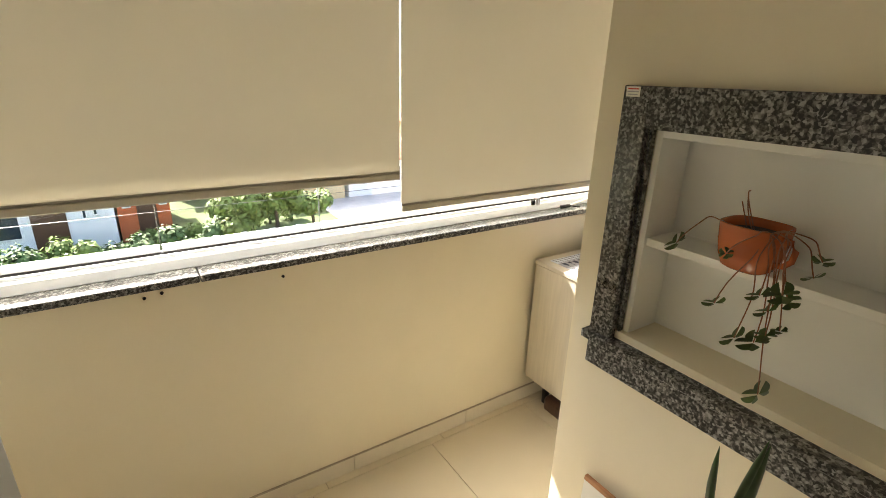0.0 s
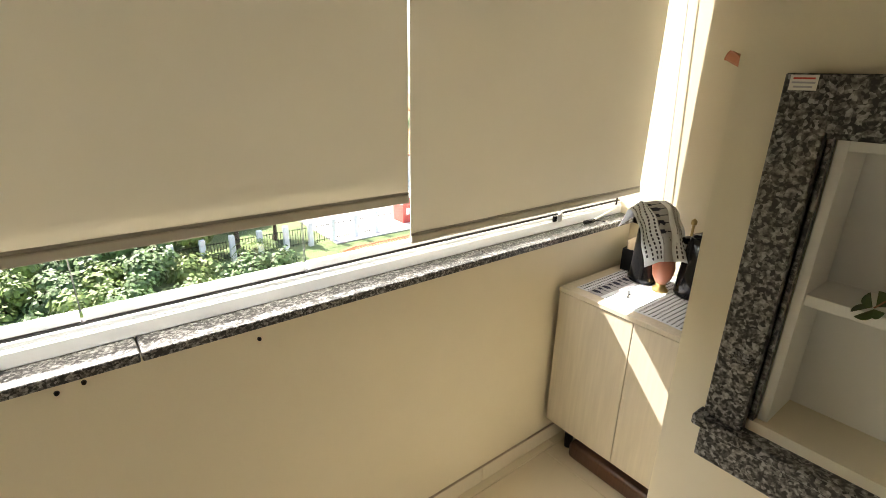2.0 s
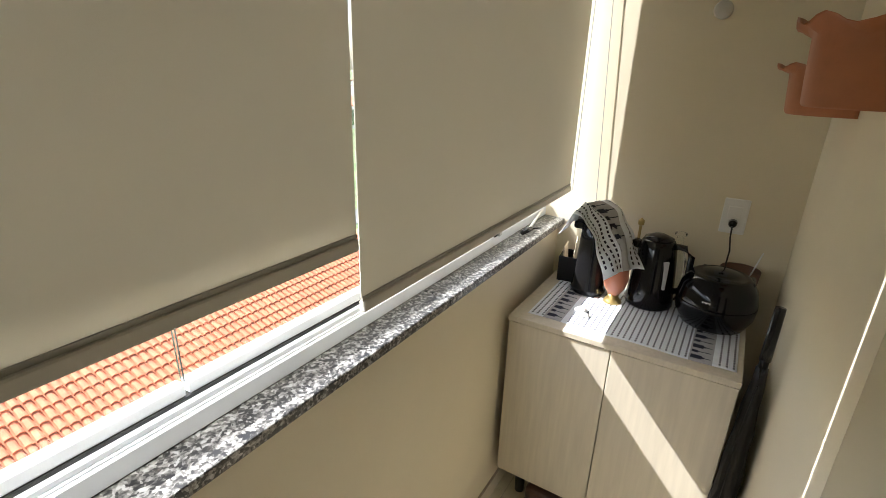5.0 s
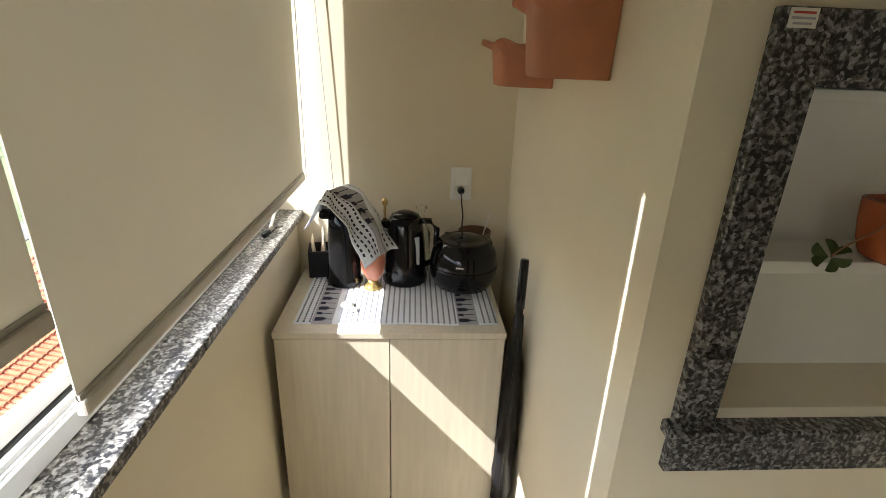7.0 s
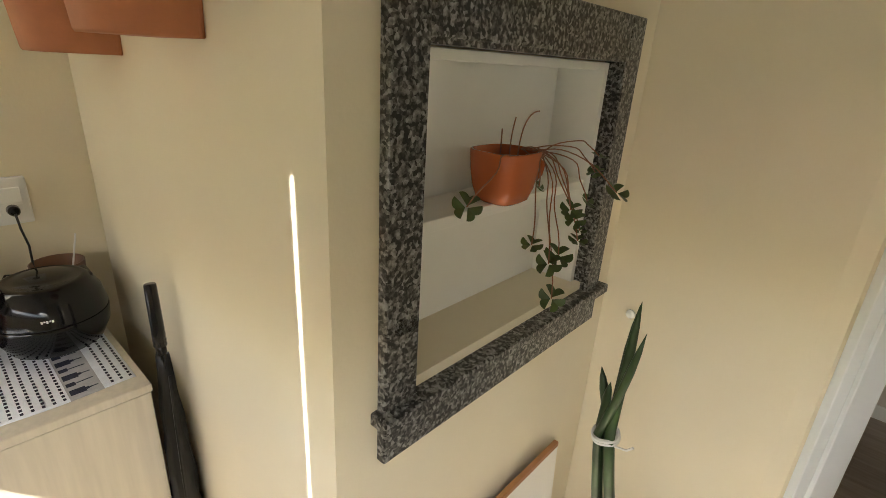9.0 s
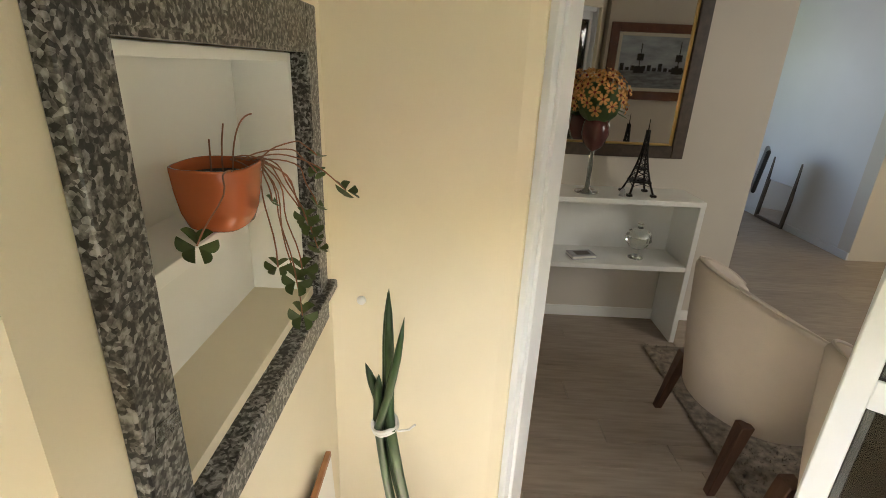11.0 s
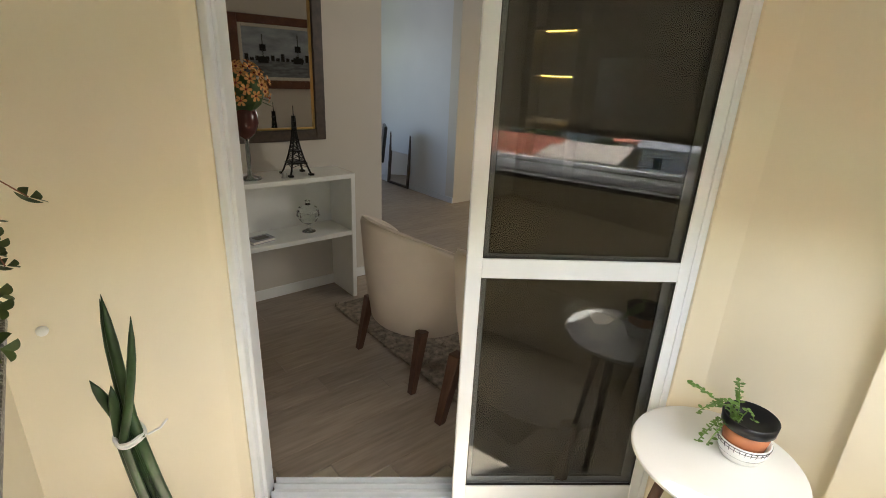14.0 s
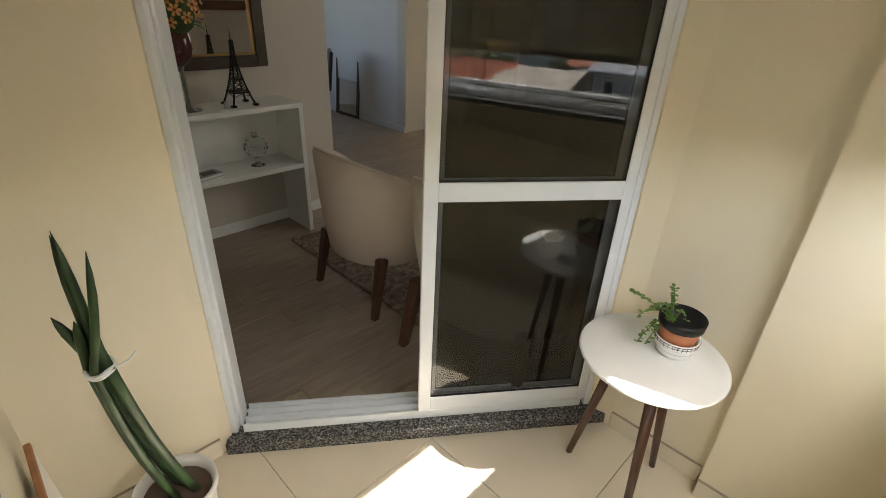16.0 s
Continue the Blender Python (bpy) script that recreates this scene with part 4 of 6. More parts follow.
# ---- terracotta wall pots ----
def wall_pot(m):
    t = thing("wall_planter", "empty terracotta half-pot with a scalloped rim on the wall", "planter", m, "terracotta wall planters")
    W, H, n = 0.106, 0.20, 24

    def ring(k, grow, extra=0.0):
        pts = []
        for i in range(n + 1):
            a = math.pi * i / n
            cx = math.copysign(abs(math.cos(a)) ** 0.55, math.cos(a))
            sy = math.sin(a) ** 0.6
            pts.append((W * k * cx * grow, (0.03 + 0.115 * k * grow) * sy if 0 < i < n else 0.0))
        return pts
    bm = bmesh.new()
    levels = [(0.0, 0.90, 0), (0.006, 0.92, 0), (0.06, 0.95, 0), (0.13, 0.98, 0), (0.172, 1.0, 1), (0.186, 1.10, 1), (0.192, 1.17, 1), (0.196, 1.26, 1)]
    outer = []
    for z, k, scal in levels:
        outer.append([bm.verts.new((x, y, z + (0.013 * math.cos(i * 2 * math.pi / 6.0) if scal else 0) * (1.0 if z > 0.19 else 0.8))) for i, (x, y) in enumerate(ring(k, 1.0))])
    for z, k, scal in ((0.194, 1.22, 1), (0.186, 1.14, 1), (0.176, 1.02, 1), (0.15, 0.90, 0), (0.012, 0.72, 0)):
        outer.append([bm.verts.new((x, max(y - 0.002, 0.006), z + (0.013 * math.cos(i * 2 * math.pi / 6.0) if scal else 0))) for i, (x, y) in enumerate(ring(k, 1.0))])
    for a, b in zip(outer, outer[1:]):
        for i in range(n):
            bm.faces.new((a[i], a[i + 1], b[i + 1], b[i]))
    bm.faces.new(outer[0][::-1])
    bm.faces.new(outer[-1])
    part("bowl", bm, M_TERRA, t, smooth=True)
    bm = bmesh.new()
    box(bm, -W * 0.95, W * 0.95, -0.0, 0.008, 0.0, H - 0.005, 0.002)
    part("back_plate", bm, M_TERRA, t)
    return t


wp = wall_pot(pose(1.475, COL_Y + 0.001, 1.546) @ Matrix.Diagonal((0.96, 0.95, 0.71, 1)))
copy_thing(wp, pose(1.865, COL_Y + 0.001, 1.512) @ Matrix.Diagonal((1.1, 1.04, 0.78, 1)))

# ---- folded umbrella ----
umb = thing("umbrella", "folded black umbrella leaning in the corner beside the cabinet", "umbrella")
U0, U1 = Vector((1.672, 0.897, 0.0)), Vector((1.697, 0.888, 1.06))
bm = bmesh.new()
tube(bm, [U0.lerp(U1, 0.86), U0.lerp(U1, 0.90), U0.lerp(U1, 0.96), U0.lerp(U1, 0.99), U1], 0.014, 12, 0.012)
part("handle", bm, M_BLACK, umb, smooth=True)
bm = bmesh.new()
nn, kk = 20, 18
rings = []
for i in range(nn + 1):
    s = i / nn
    c = U0.lerp(U1, 0.06 + 0.78 * s)
    r0 = 0.009 + 0.016 * math.sin(math.pi * min(1, s * 0.75 + 0.22))
    rings.append([bm.verts.new(c + Vector((math.cos(2 * math.pi * k / kk), math.sin(2 * math.pi * k / kk), 0)) * (r0 * (1 + 0.35 * ((k + i // 5) % 2) + 0.12 * math.sin(i * 1.7 + k)))) for k in range(kk)])
for a, b in zip(rings, rings[1:]):
    for k in range(kk):
        bm.faces.new((a[k], a[(k + 1) % kk], b[(k + 1) % kk], b[k]))
bm.faces.new(rings[0][::-1])
bm.faces.new(rings[-1])
part("canopy", bm, M_BLACKMATT, umb, smooth=True)
bm = bmesh.new()
tube(bm, [U0.lerp(U1, 0.80), U0.lerp(U1, 0.88)], 0.012, 10, 0.011)
part("runner_collar", bm, M_BLACK, umb, smooth=True)
bm = bmesh.new()
tube(bm, [U0, U0.lerp(U1, 0.08)], 0.004, 8)
part("tip", bm, M_STEEL, umb)
bm = bmesh.new()
tube(bm, bend(U0.lerp(U1, 0.80) + Vector((-0.03, 0, 0)), U0.lerp(U1, 0.25) + Vector((-0.035, 0.01, 0)), (-0.022, 0.01, 0)), 0.0035, 6)
part("strap", bm, M_BLACKMATT, umb)
bag = thing("plastic_bag", "crumpled clear plastic bag on the floor by the umbrella", "bag", pose(1.645, 0.925, 0))
bm = bmesh.new()
bmesh.ops.create_icosphere(bm, subdivisions=3, radius=0.05)
for v in bm.verts:
    k = 1 + 0.35 * noise.noise(v.co * 40)
    v.co = Vector((v.co.x * k * 0.7, v.co.y * k * 0.7, max(0.0, v.co.z * 1.9 * k + 0.085)))
part("film", bm, M_PLASTICBAG, bag)

# ---- orange cup planter in the niche ----
SH = 1.301
plant = thing("clover_planter", "orange glazed cup planter with trailing purple-veined clover", "plant", pose(1.125, 0.447, SH) @ Matrix.Diagonal((0.95, 0.95, 0.92, 1)))
bm = bmesh.new()
seg = 40
rings = []
for r, z in ((0.0, 0.0), (0.05, 0.0), (0.066, 0.008), (0.078, 0.035), (0.085, 0.07), (0.089, 0.108), (0.0885, 0.112), (0.082, 0.112), (0.079, 0.10), (0.076, 0.085)):
    if r == 0:
        rings.append([bm.verts.new((0, 0, z))])
        continue
    r, z = r * 0.71, z * 0.92
    ring = []
    for i in range(seg):
        a = 2 * math.pi * i / seg
        ca, sa = math.cos(a), math.sin(a)
        k = 1 / (abs(ca) ** 3.2 + abs(sa) ** 3.2) ** (1 / 3.2)
        ring.append(bm.verts.new((r * k * ca * 0.92, r * k * sa, z)))
    rings.append(ring)
for a, b in zip(rings, rings[1:]):
    for i in range(seg):
        j = (i + 1) % seg
        if len(a) == 1:
            bm.faces.new((a[0], b[j], b[i]))
        else:
            bm.faces.new((a[i], a[j], b[j], b[i]))
part("pot", bm, M_ORANGE, plant, smooth=True)
bm = bmesh.new()
tube(bm, [(-0.02, -0.058, 0.09), (-0.025, -0.078, 0.088), (-0.028, -0.09, 0.072), (-0.026, -0.087, 0.05), (-0.02, -0.072, 0.034), (-0.015, -0.052, 0.03)], 0.006, 10)
part("handle", bm, M_ORANGE, plant, smooth=True)
bm = bmesh.new()
lathe(bm, [(0.054, 0.084), (0.03, 0.088), (0, 0.090)], 24)
part("soil", bm, M_SOIL, plant)


def clover(bm, c, size, tilt, turn):
    """Three or four heart-shaped leaflets round a centre."""
    rot = Euler((radians(tilt), 0, radians(turn))).to_matrix()
    for q in range(3):
        a0 = q * 2 * math.pi / 3 + 0.2
        pts = []
        for i in range(13):
            th = -1 + 2 * i / 12
            rr = size * (1 - 0.32 * (1 - abs(th)) ** 3)
            a = a0 + th * 0.85
            pts.append(Vector((rr * math.cos(a) * (1 - 0.1 * abs(th)), rr * math.sin(a), 0.25 * size * abs(th))))
        base = bm.verts.new(c + rot @ Vector((0.08 * size * math.cos(a0), 0.08 * size * math.sin(a0), 0)))
        vs = [bm.verts.new(c + rot @ p) for p in pts]
        for a, b in zip(vs, vs[1:]):
            bm.faces.new((base, a, b))


rc = random.Random(11)
base0 = Vector((1.125, 0.447, SH + 0.092))
LEAVES = [((0.965, 0.318, 1.331), 0.026), ((1.05, 0.34, 1.092), 0.030), ((1.02, 0.295, 1.386), 0.017), ((1.02, 0.30, 1.356), 0.018), ((1.015, 0.325, 1.305), 0.021),
          ((1.022, 0.372, 1.295), 0.022), ((1.02, 0.352, 1.272), 0.022), ((1.02, 0.325, 1.245), 0.014), ((1.013, 0.342, 1.23), 0.020), ((1.045, 0.455, 1.239), 0.022),
          ((1.036, 0.40, 1.19), 0.027), ((1.036, 0.366, 1.197), 0.030), ((1.095, 0.585, 1.320), 0.027), ((1.045, 0.455, 1.345), 0.014)]
for (x, y, z), s in LEAVES:
    c = Vector((x, y, z))
    st = base0 + Vector((rc.uniform(-0.05, 0.0), -0.045 if y < 0.5 else 0.045, 0.0))
    rise = rc.uniform(0.02, 0.055) if z > 1.2 else rc.uniform(0.0, 0.03)
    mid = st.lerp(c, 0.42) + Vector((rc.uniform(-0.03, 0.0), rc.uniform(-0.03, 0.0), rise + 0.35 * max(0, st.z - z) * 0.6))
    pts = []
    for i in range(13):
        q = i / 12
        p = st.lerp(mid, q).lerp(mid.lerp(c, q), q)
        wob = math.sin(q * math.pi) * 0.006
        pts.append(p + Vector((wob * math.sin(9 * q + x * 50), wob * math.cos(7 * q + y * 40), 0)))
    bm = bmesh.new()
    inv = plant.matrix_basis.inverted()
    tube(bm, [inv @ p for p in pts], 0.0013, 5)
    stem = part("stem", bm, M_STEM, plant, smooth=True)
    bm = bmesh.new()
    clover(bm, inv @ c, s * 1.08, rc.uniform(-55, -15), rc.uniform(0, 120))
    lf = part("leaf", bm, M_LEAF, stem)
for a, b, sag in (((1.105, 0.44, 1.385), (1.066, 0.448, 1.468), (0, 0.012, 0.02)), ((1.115, 0.45, 1.385), (1.10, 0.465, 1.455), (0, 0.004, 0)), ((1.125, 0.465, 1.385), (1.115, 0.48, 1.435), (0, 0, 0))):
    bm = bmesh.new()
    inv = plant.matrix_basis.inverted()
    tube(bm, [inv @ p for p in bend(a, b, sag)], 0.0013, 5)
    part("stem", bm, M_STEM, plant, smooth=True)

# label on the granite, wall cap, screw holes, board
lab = thing("price_label", "small white paper label with red and grey print", "label", pose(FX - 0.0006, 0.742, 1.632))
bm = bmesh.new()
box(bm, -0.0006, 0.0, -0.018, 0.018, -0.011, 0.011)
part("paper", bm, M_PAPER, lab)
for z, w in ((0.006, 0.014), (0.0, 0.015), (-0.006, 0.012)):
    bm = bmesh.new()
    box(bm, -0.0011, -0.0006, -w, w, z - 0.0013, z + 0.0013)
    part("print_bar", bm, M_RED if z == 0.006 else M_CLOTHG, lab)
tape = thing("tape_patch", "piece of clear shiny tape on the granite", "tape", pose(FX - 0.0006, 0.728, 1.165, 12, 0, 0))
bm = bmesh.new()
box(bm, -0.0006, 0, -0.022, 0.022, -0.012, 0.012)
part("film", bm, M_PLASTICBAG, tape)
cap = thing("hole_cover", "small white plastic cap over a hole in the wall", "cap", pose(1.013, SOUTH, 0.927, -90, 0, 0))
bm = bmesh.new()
lathe(bm, [(0, 0), (0.013, 0), (0.012, 0.006), (0.008, 0.011), (0, 0.012)], 20)
part("dome", bm, M_PLUGW, cap, smooth=True)
for x, z in ((0.080, 0.989), (0.128, 0.996), (0.498, 0.976)):
    s = thing("screw", "rusty screw stuck in the parapet wall", "screw", pose(x, NORTH, z, 90, 0, 0), "screws in the parapet")
    bm = bmesh.new()
    lathe(bm, [(0, 0), (0.0045, 0), (0.005, 0.004), (0.003, 0.009), (0, 0.010)], 10)
    part("head", bm, M_IRON, s, smooth=True)
    bm = bmesh.new()
    lathe(bm, [(0, 0), (0.0055, 0), (0.005, 0.001), (0, 0.001)], 10)
    part("hole_rim", bm, M_BLACKMATT, s)
board = thing("spare_panel", "white panel with a brown wooden edge leaning on the wall", "panel")
bm = bmesh.new()
box(bm, 0, 0.012, 0.144, 0.70, 0.0, 0.566, 0.001, m=pose(1.040, 0, 0, 0, 2.5, 0))
part("panel", bm, M_WHITE, board)
bm = bmesh.new()
box(bm, -0.001, 0.013, 0.143, 0.701, 0.566, 0.582, 0.002, m=pose(1.040, 0, 0, 0, 2.5, 0))
part("edge_strip", bm, M_WOODBOARD, board)

# window latches on the sill
for x, yy, ang in ((1.93, 1.655, 10),):
    lt = thing("window_latch", "black window stay handle with a pale rod on the sill", "latch", pose(x, yy, SILL))
    bm = bmesh.new()
    tube(bm, [(-0.05, 0.0, 0.012), (0.0, -0.012, 0.016)], 0.009, 10)
    part("grip", bm, M_BLACK, lt, smooth=True)
    bm = bmesh.new()
    tube(bm, [(0.0, -0.012, 0.016), (0.055, -0.03, 0.008)], 0.003, 8)
    part("pin", bm, M_BLACK, lt, smooth=True)
    bm = bmesh.new()
    tube(bm, [(0.0, -0.005, 0.014), (0.22, 0.03, 0.03)], 0.005, 8)
    part("rod", bm, M_PLUGW, lt, smooth=True)
lk = thing("window_lock", "small black and steel lock on the window rail", "lock", pose(1.73, 1.692, SILL + 0.04))
bm = bmesh.new()
box(bm, -0.02, 0.0, -0.012, 0.0, -0.006, 0.02, 0.003)
part("lever", bm, M_BLACK, lk)
bm = bmesh.new()
box(bm, 0.01, 0.03, -0.014, 0.0, -0.01, 0.03, 0.003)
part("catch", bm, M_STEEL, lk)
bm = bmesh.new()
tube(bm, [(0.42, -0.005, 0.005), (0.425, -0.008, 0.085)], 0.004, 8)
part("pivot", bm, M_BLACK, lk)

# ---- snake plant ----
snake = thing("snake_plant", "tall cylindrical snake plant tied with white string in a white pot", "plant", pose(0.825, 0.165, 0) @ Matrix.Diagonal((1.1, 1.1, 1.0, 1)))
bm = bmesh.new()
lathe(bm, [(0, 0), (0.075, 0), (0.08, 0.01), (0.094, 0.195), (0.103, 0.20), (0.104, 0.222), (0.097, 0.224), (0.088, 0.195), (0.084, 0.18)], 40)
part("pot", bm, M_PLUGW, snake, smooth=True)
bm = bmesh.new()
lathe(bm, [(0.086, 0.188), (0.04, 0.194), (0, 0.196)], 20)
part("soil", bm, M_BARK, snake)
inv = snake.matrix_basis.inverted()
TIE = Vector((0.902, 0.285, 0.80))
TIPS = [((0.898, 0.255, 1.115), (-0.010, 0.004), 0.0125), ((0.861, 0.308, 1.080), (0.014, 0.012), 0.0105), ((0.946, 0.268, 0.945), (0.002, -0.018), 0.013),
        ((0.901, 0.252, 1.105), (-0.004, -0.01), 0.014), ((0.915, 0.285, 0.93), (0.018, -0.008), 0.012), ((0.900, 0.270, 0.90), (-0.014, 0.014), 0.013)]
for k, (tip, off, r) in enumerate(TIPS):
    a = Vector((0.805, 0.165, 0.185)) + Vector((off[0] * 1.8, off[1] * 1.8, 0))
    b = TIE + Vector((off[0], off[1], 0))
    pts, tipv = [], Vector(tip)
    bm = bmesh.new()
    path = [a.lerp(b, i / 8) + Vector((0.012, 0.010, 0)) * math.sin(math.pi * i / 8) for i in range(9)] + [b.lerp(tipv, i / 6) + (Vector((0, 0, 0.0)) if k != 1 else Vector((-0.006, 0.006, 0)) * math.sin(math.pi * i / 6)) for i in range(1, 7)]
    seg = 10
    rings = []
    for i, p in enumerate(path):
        d = (path[min(i + 1, len(path) - 1)] - path[max(i - 1, 0)]).normalized()
        e1 = d.cross(Vector((0, 1, 0.1))).normalized()
        e2 = d.cross(e1)
        s = i / (len(path) - 1)
        rr = r * 0.85 * (1.15 - 0.25 * s) * (1 if s < 0.9 else max(0.05, (1 - s) / 0.1))
        rings.append([bm.verts.new(inv @ (p + rr * (e1 * math.cos(2 * math.pi * q / seg) + e2 * math.sin(2 * math.pi * q / seg) * 0.85))) for q in range(seg)])
    for u, v in zip(rings, rings[1:]):
        for q in range(seg):
            bm.faces.new((u[q], u[(q + 1) % seg], v[(q + 1) % seg], v[q]))
    bm.faces.new(rings[0][::-1])
    bm.faces.new(rings[-1])
    part("leaf", bm, M_SNAKE, snake, smooth=True)
bm = bmesh.new()
ax = (TIE - Vector((0.805, 0.165, 0.185))).normalized()
e1 = ax.cross(Vector((0, 0, 1))).normalized()
e2 = ax.cross(e1)
for dz in (-0.004, 0.004):
    tube(bm, [inv @ (TIE + ax * (dz + 0.002 * math.sin(3 * q)) + 0.026 * (e1 * math.cos(q) + e2 * math.sin(q))) for q in [2 * math.pi * i / 24 for i in range(25)]], 0.0045, 6)
tube(bm, [inv @ (TIE + Vector((-0.03, 0.02, 0))), inv @ (TIE + Vector((-0.055, 0.025, 0.01))), inv @ (TIE + Vector((-0.068, 0.03, 0.028)))], 0.0025, 5)
part("string", bm, M_PLUGW, snake)

# ---- side table with a small succulent ----
TZ = 0.59
st_ = thing("side_table", "round white side table on three splayed walnut legs", "side table", pose(-0.337, 1.012, 0))
bm = bmesh.new()
lathe(bm, [(0, TZ - 0.02), (0.200, TZ - 0.02), (0.214, TZ - 0.014), (0.219, TZ - 0.007), (0.217, TZ - 0.001), (0.212, TZ), (0, TZ)], 72)
tp = part("tabletop", bm, M_WHITE, st_, smooth=False)
for a in (272, 157, 35):
    ca, sa = math.cos(radians(a)), math.sin(radians(a))
    bm = bmesh.new()
    tube(bm, [(0.09 * ca, 0.09 * sa, TZ - 0.02), (0.182 * ca, 0.182 * sa, 0.0)], 0.019, 16, 0.011)
    part("leg", bm, M_WOODDARK, st_, smooth=True)
suc = thing("succulent", "trailing green succulent in a terracotta pot and white bowl", "plant", pose(-0.40, 1.047, TZ) @ Matrix.Scale(1.1, 4))
bm = bmesh.new()
lathe(bm, [(0, 0), (0.04, 0), (0.046, 0.004), (0.056, 0.03), (0.06, 0.055), (0.056, 0.056), (0.052, 0.04), (0, 0.035)], 36)
bw = part("bowl", bm, M_PLUGW, suc, smooth=True)
bm = bmesh.new()
for z in (0.022, 0.033, 0.044, 0.053):
    r = 0.0465 + 0.2636 * z
    tube(bm, [(r * math.cos(a), r * math.sin(a), z) for a in [2 * math.pi * i / 48 for i in range(49)]], 0.0009, 4)
for k in range(30):
    a = 2 * math.pi * k / 30
    tube(bm, [((0.0465 + 0.2636 * z) * math.cos(a), (0.0465 + 0.2636 * z) * math.sin(a), z) for z in (0.022, 0.038, 0.053)], 0.0009, 4)
part("grid_pattern", bm, M_POTPATT, bw, "thin black grid lines")
bm = bmesh.new()
lathe(bm, [(0, 0.036), (0.046, 0.036), (0.055, 0.09), (0.05, 0.09), (0.045, 0.07), (0, 0.07)], 32)
part("pot", bm, M_TERRA, suc, smooth=True)
bm = bmesh.new()
lathe(bm, [(0.054, 0.088), (0.060, 0.092), (0.062, 0.118), (0.058, 0.119), (0.053, 0.095), (0.0, 0.085)], 32)
part("liner", bm, M_BLACKMATT, suc, "black plastic liner pot", smooth=True)
rs = random.Random(5)
for (ex, ey, ez), n in (((0.02, -0.15, 0.135), 16), ((0.0, -0.045, 0.19), 13), ((0.075, -0.075, 0.03), 16), ((0.05, -0.10, 0.09), 12), ((0.085, -0.05, 0.045), 10), ((0.01, 0.01, 0.115), 5), ((0.02, -0.07, 0.11), 9)):
    s0 = Vector((rs.uniform(-0.02, 0.02), rs.uniform(-0.035, -0.01), 0.09))
    e0 = Vector((ex, ey, ez))
    pts = bend(s0, e0, (0, 0, 0.035 if ez < 0.12 else 0.012), n)
    bm = bmesh.new()
    tube(bm, pts, 0.0014, 5)
    sm = part("stem", bm, M_SUCC, suc, smooth=True)
    bm = bmesh.new()
    for i, p in enumerate(pts[2:]):
        for q in range(3):
            a = rs.uniform(0, 6.28)
            d = Vector((math.cos(a), math.sin(a), rs.uniform(-0.1, 0.6))).normalized()
            w = d.cross(Vector((0, 0, 1))).normalized()
            L = rs.uniform(0.009, 0.014)
            up = w.cross(d) * 0.003
            vs = [bm.verts.new(p + d * (L * c) + w * (L * 0.42 * s) + up * (1 if c in (0.55,) else 0)) for c, s in ((0.05, 0), (0.35, 0.75), (0.7, 0.95), (1.0, 0.35), (1.0, -0.35), (0.7, -0.95), (0.35, -0.75))]
            bm.faces.new(vs)
    part("leaves", bm, M_SUCC, sm)

# ---- living room decor ----
CT = 0.898
vase = thing("flower_vase", "dark goblet vase with a ball of orange artificial flowers", "vase", pose(-0.005, -1.60, CT) @ Matrix.Scale(1.12, 4))
bm = bmesh.new()
lathe(bm, [(0, 0), (0.062, 0), (0.06, 0.006), (0.014, 0.02), (0.010, 0.06), (0.012, 0.12), (0.010, 0.19), (0.014, 0.21)], 28)
part("stem", bm, glass_mat("vase_glass", (0.35, 0.42, 0.40), 0.05), vase, "smoky glass stem", smooth=True)
bm = bmesh.new()
lathe(bm, [(0, 0.205), (0.02, 0.21), (0.05, 0.24), (0.066, 0.29), (0.064, 0.33), (0.055, 0.37), (0.05, 0.37), (0.05, 0.33), (0, 0.25)], 28)
part("cup", bm, mat("vase_brown", (0.10, 0.035, 0.03), 0.15), vase, smooth=True)
rf = random.Random(3)
for k in range(46):
    ph = math.acos(1 - 1.35 * (k + 0.5) / 46)
    th = k * 2.39996
    d = Vector((math.sin(ph) * math.cos(th), math.sin(ph) * math.sin(th), math.cos(ph)))
    c = Vector((0, 0, 0.455)) + d * (0.128 + rf.uniform(-0.012, 0.012))
    q = d.to_track_quat('Z', 'Y').to_matrix()
    bm = bmesh.new()
    for p in range(6):
        a0 = p * math.pi / 3 + rf.uniform(-0.1, 0.1)
        ctr = bm.verts.new(c)
        pts = [bm.verts.new(c + q @ Vector((0.027 * rr * math.cos(a0 + da), 0.027 * rr * math.sin(a0 + da), zz))) for rr, da, zz in ((0.6, -0.42, 0.004), (1.0, -0.28, 0.007), (1.08, 0, 0.005), (1.0, 0.28, 0.007), (0.6, 0.42, 0.004))]
        bm.faces.new([ctr] + pts)
    fl = part("flower", bm, M_FLOWER, vase)
    bm = bmesh.new()
    bmesh.ops.create_icosphere(bm, subdivisions=1, radius=0.007, matrix=Matrix.Translation(c + d * 0.004))
    part("flower_heart", bm, M_FLOWERC, fl)
for k in range(16):
    a = k * 2.4
    d = Vector((math.cos(a), math.sin(a), rf.uniform(-0.5, 0.25))).normalized()
    c = Vector((0, 0, 0.44)) + d * 0.10
    w = d.cross(Vector((0, 0, 1))).normalized()
    bm = bmesh.new()
    bm.faces.new([bm.verts.new(c + d * u + w * v) for u, v in ((0, 0), (0.02, 0.012), (0.045, 0.010), (0.068, 0), (0.045, -0.010), (0.02, -0.012))])
    part("leaf", bm, M_TREE1, vase)
bm = bmesh.new()
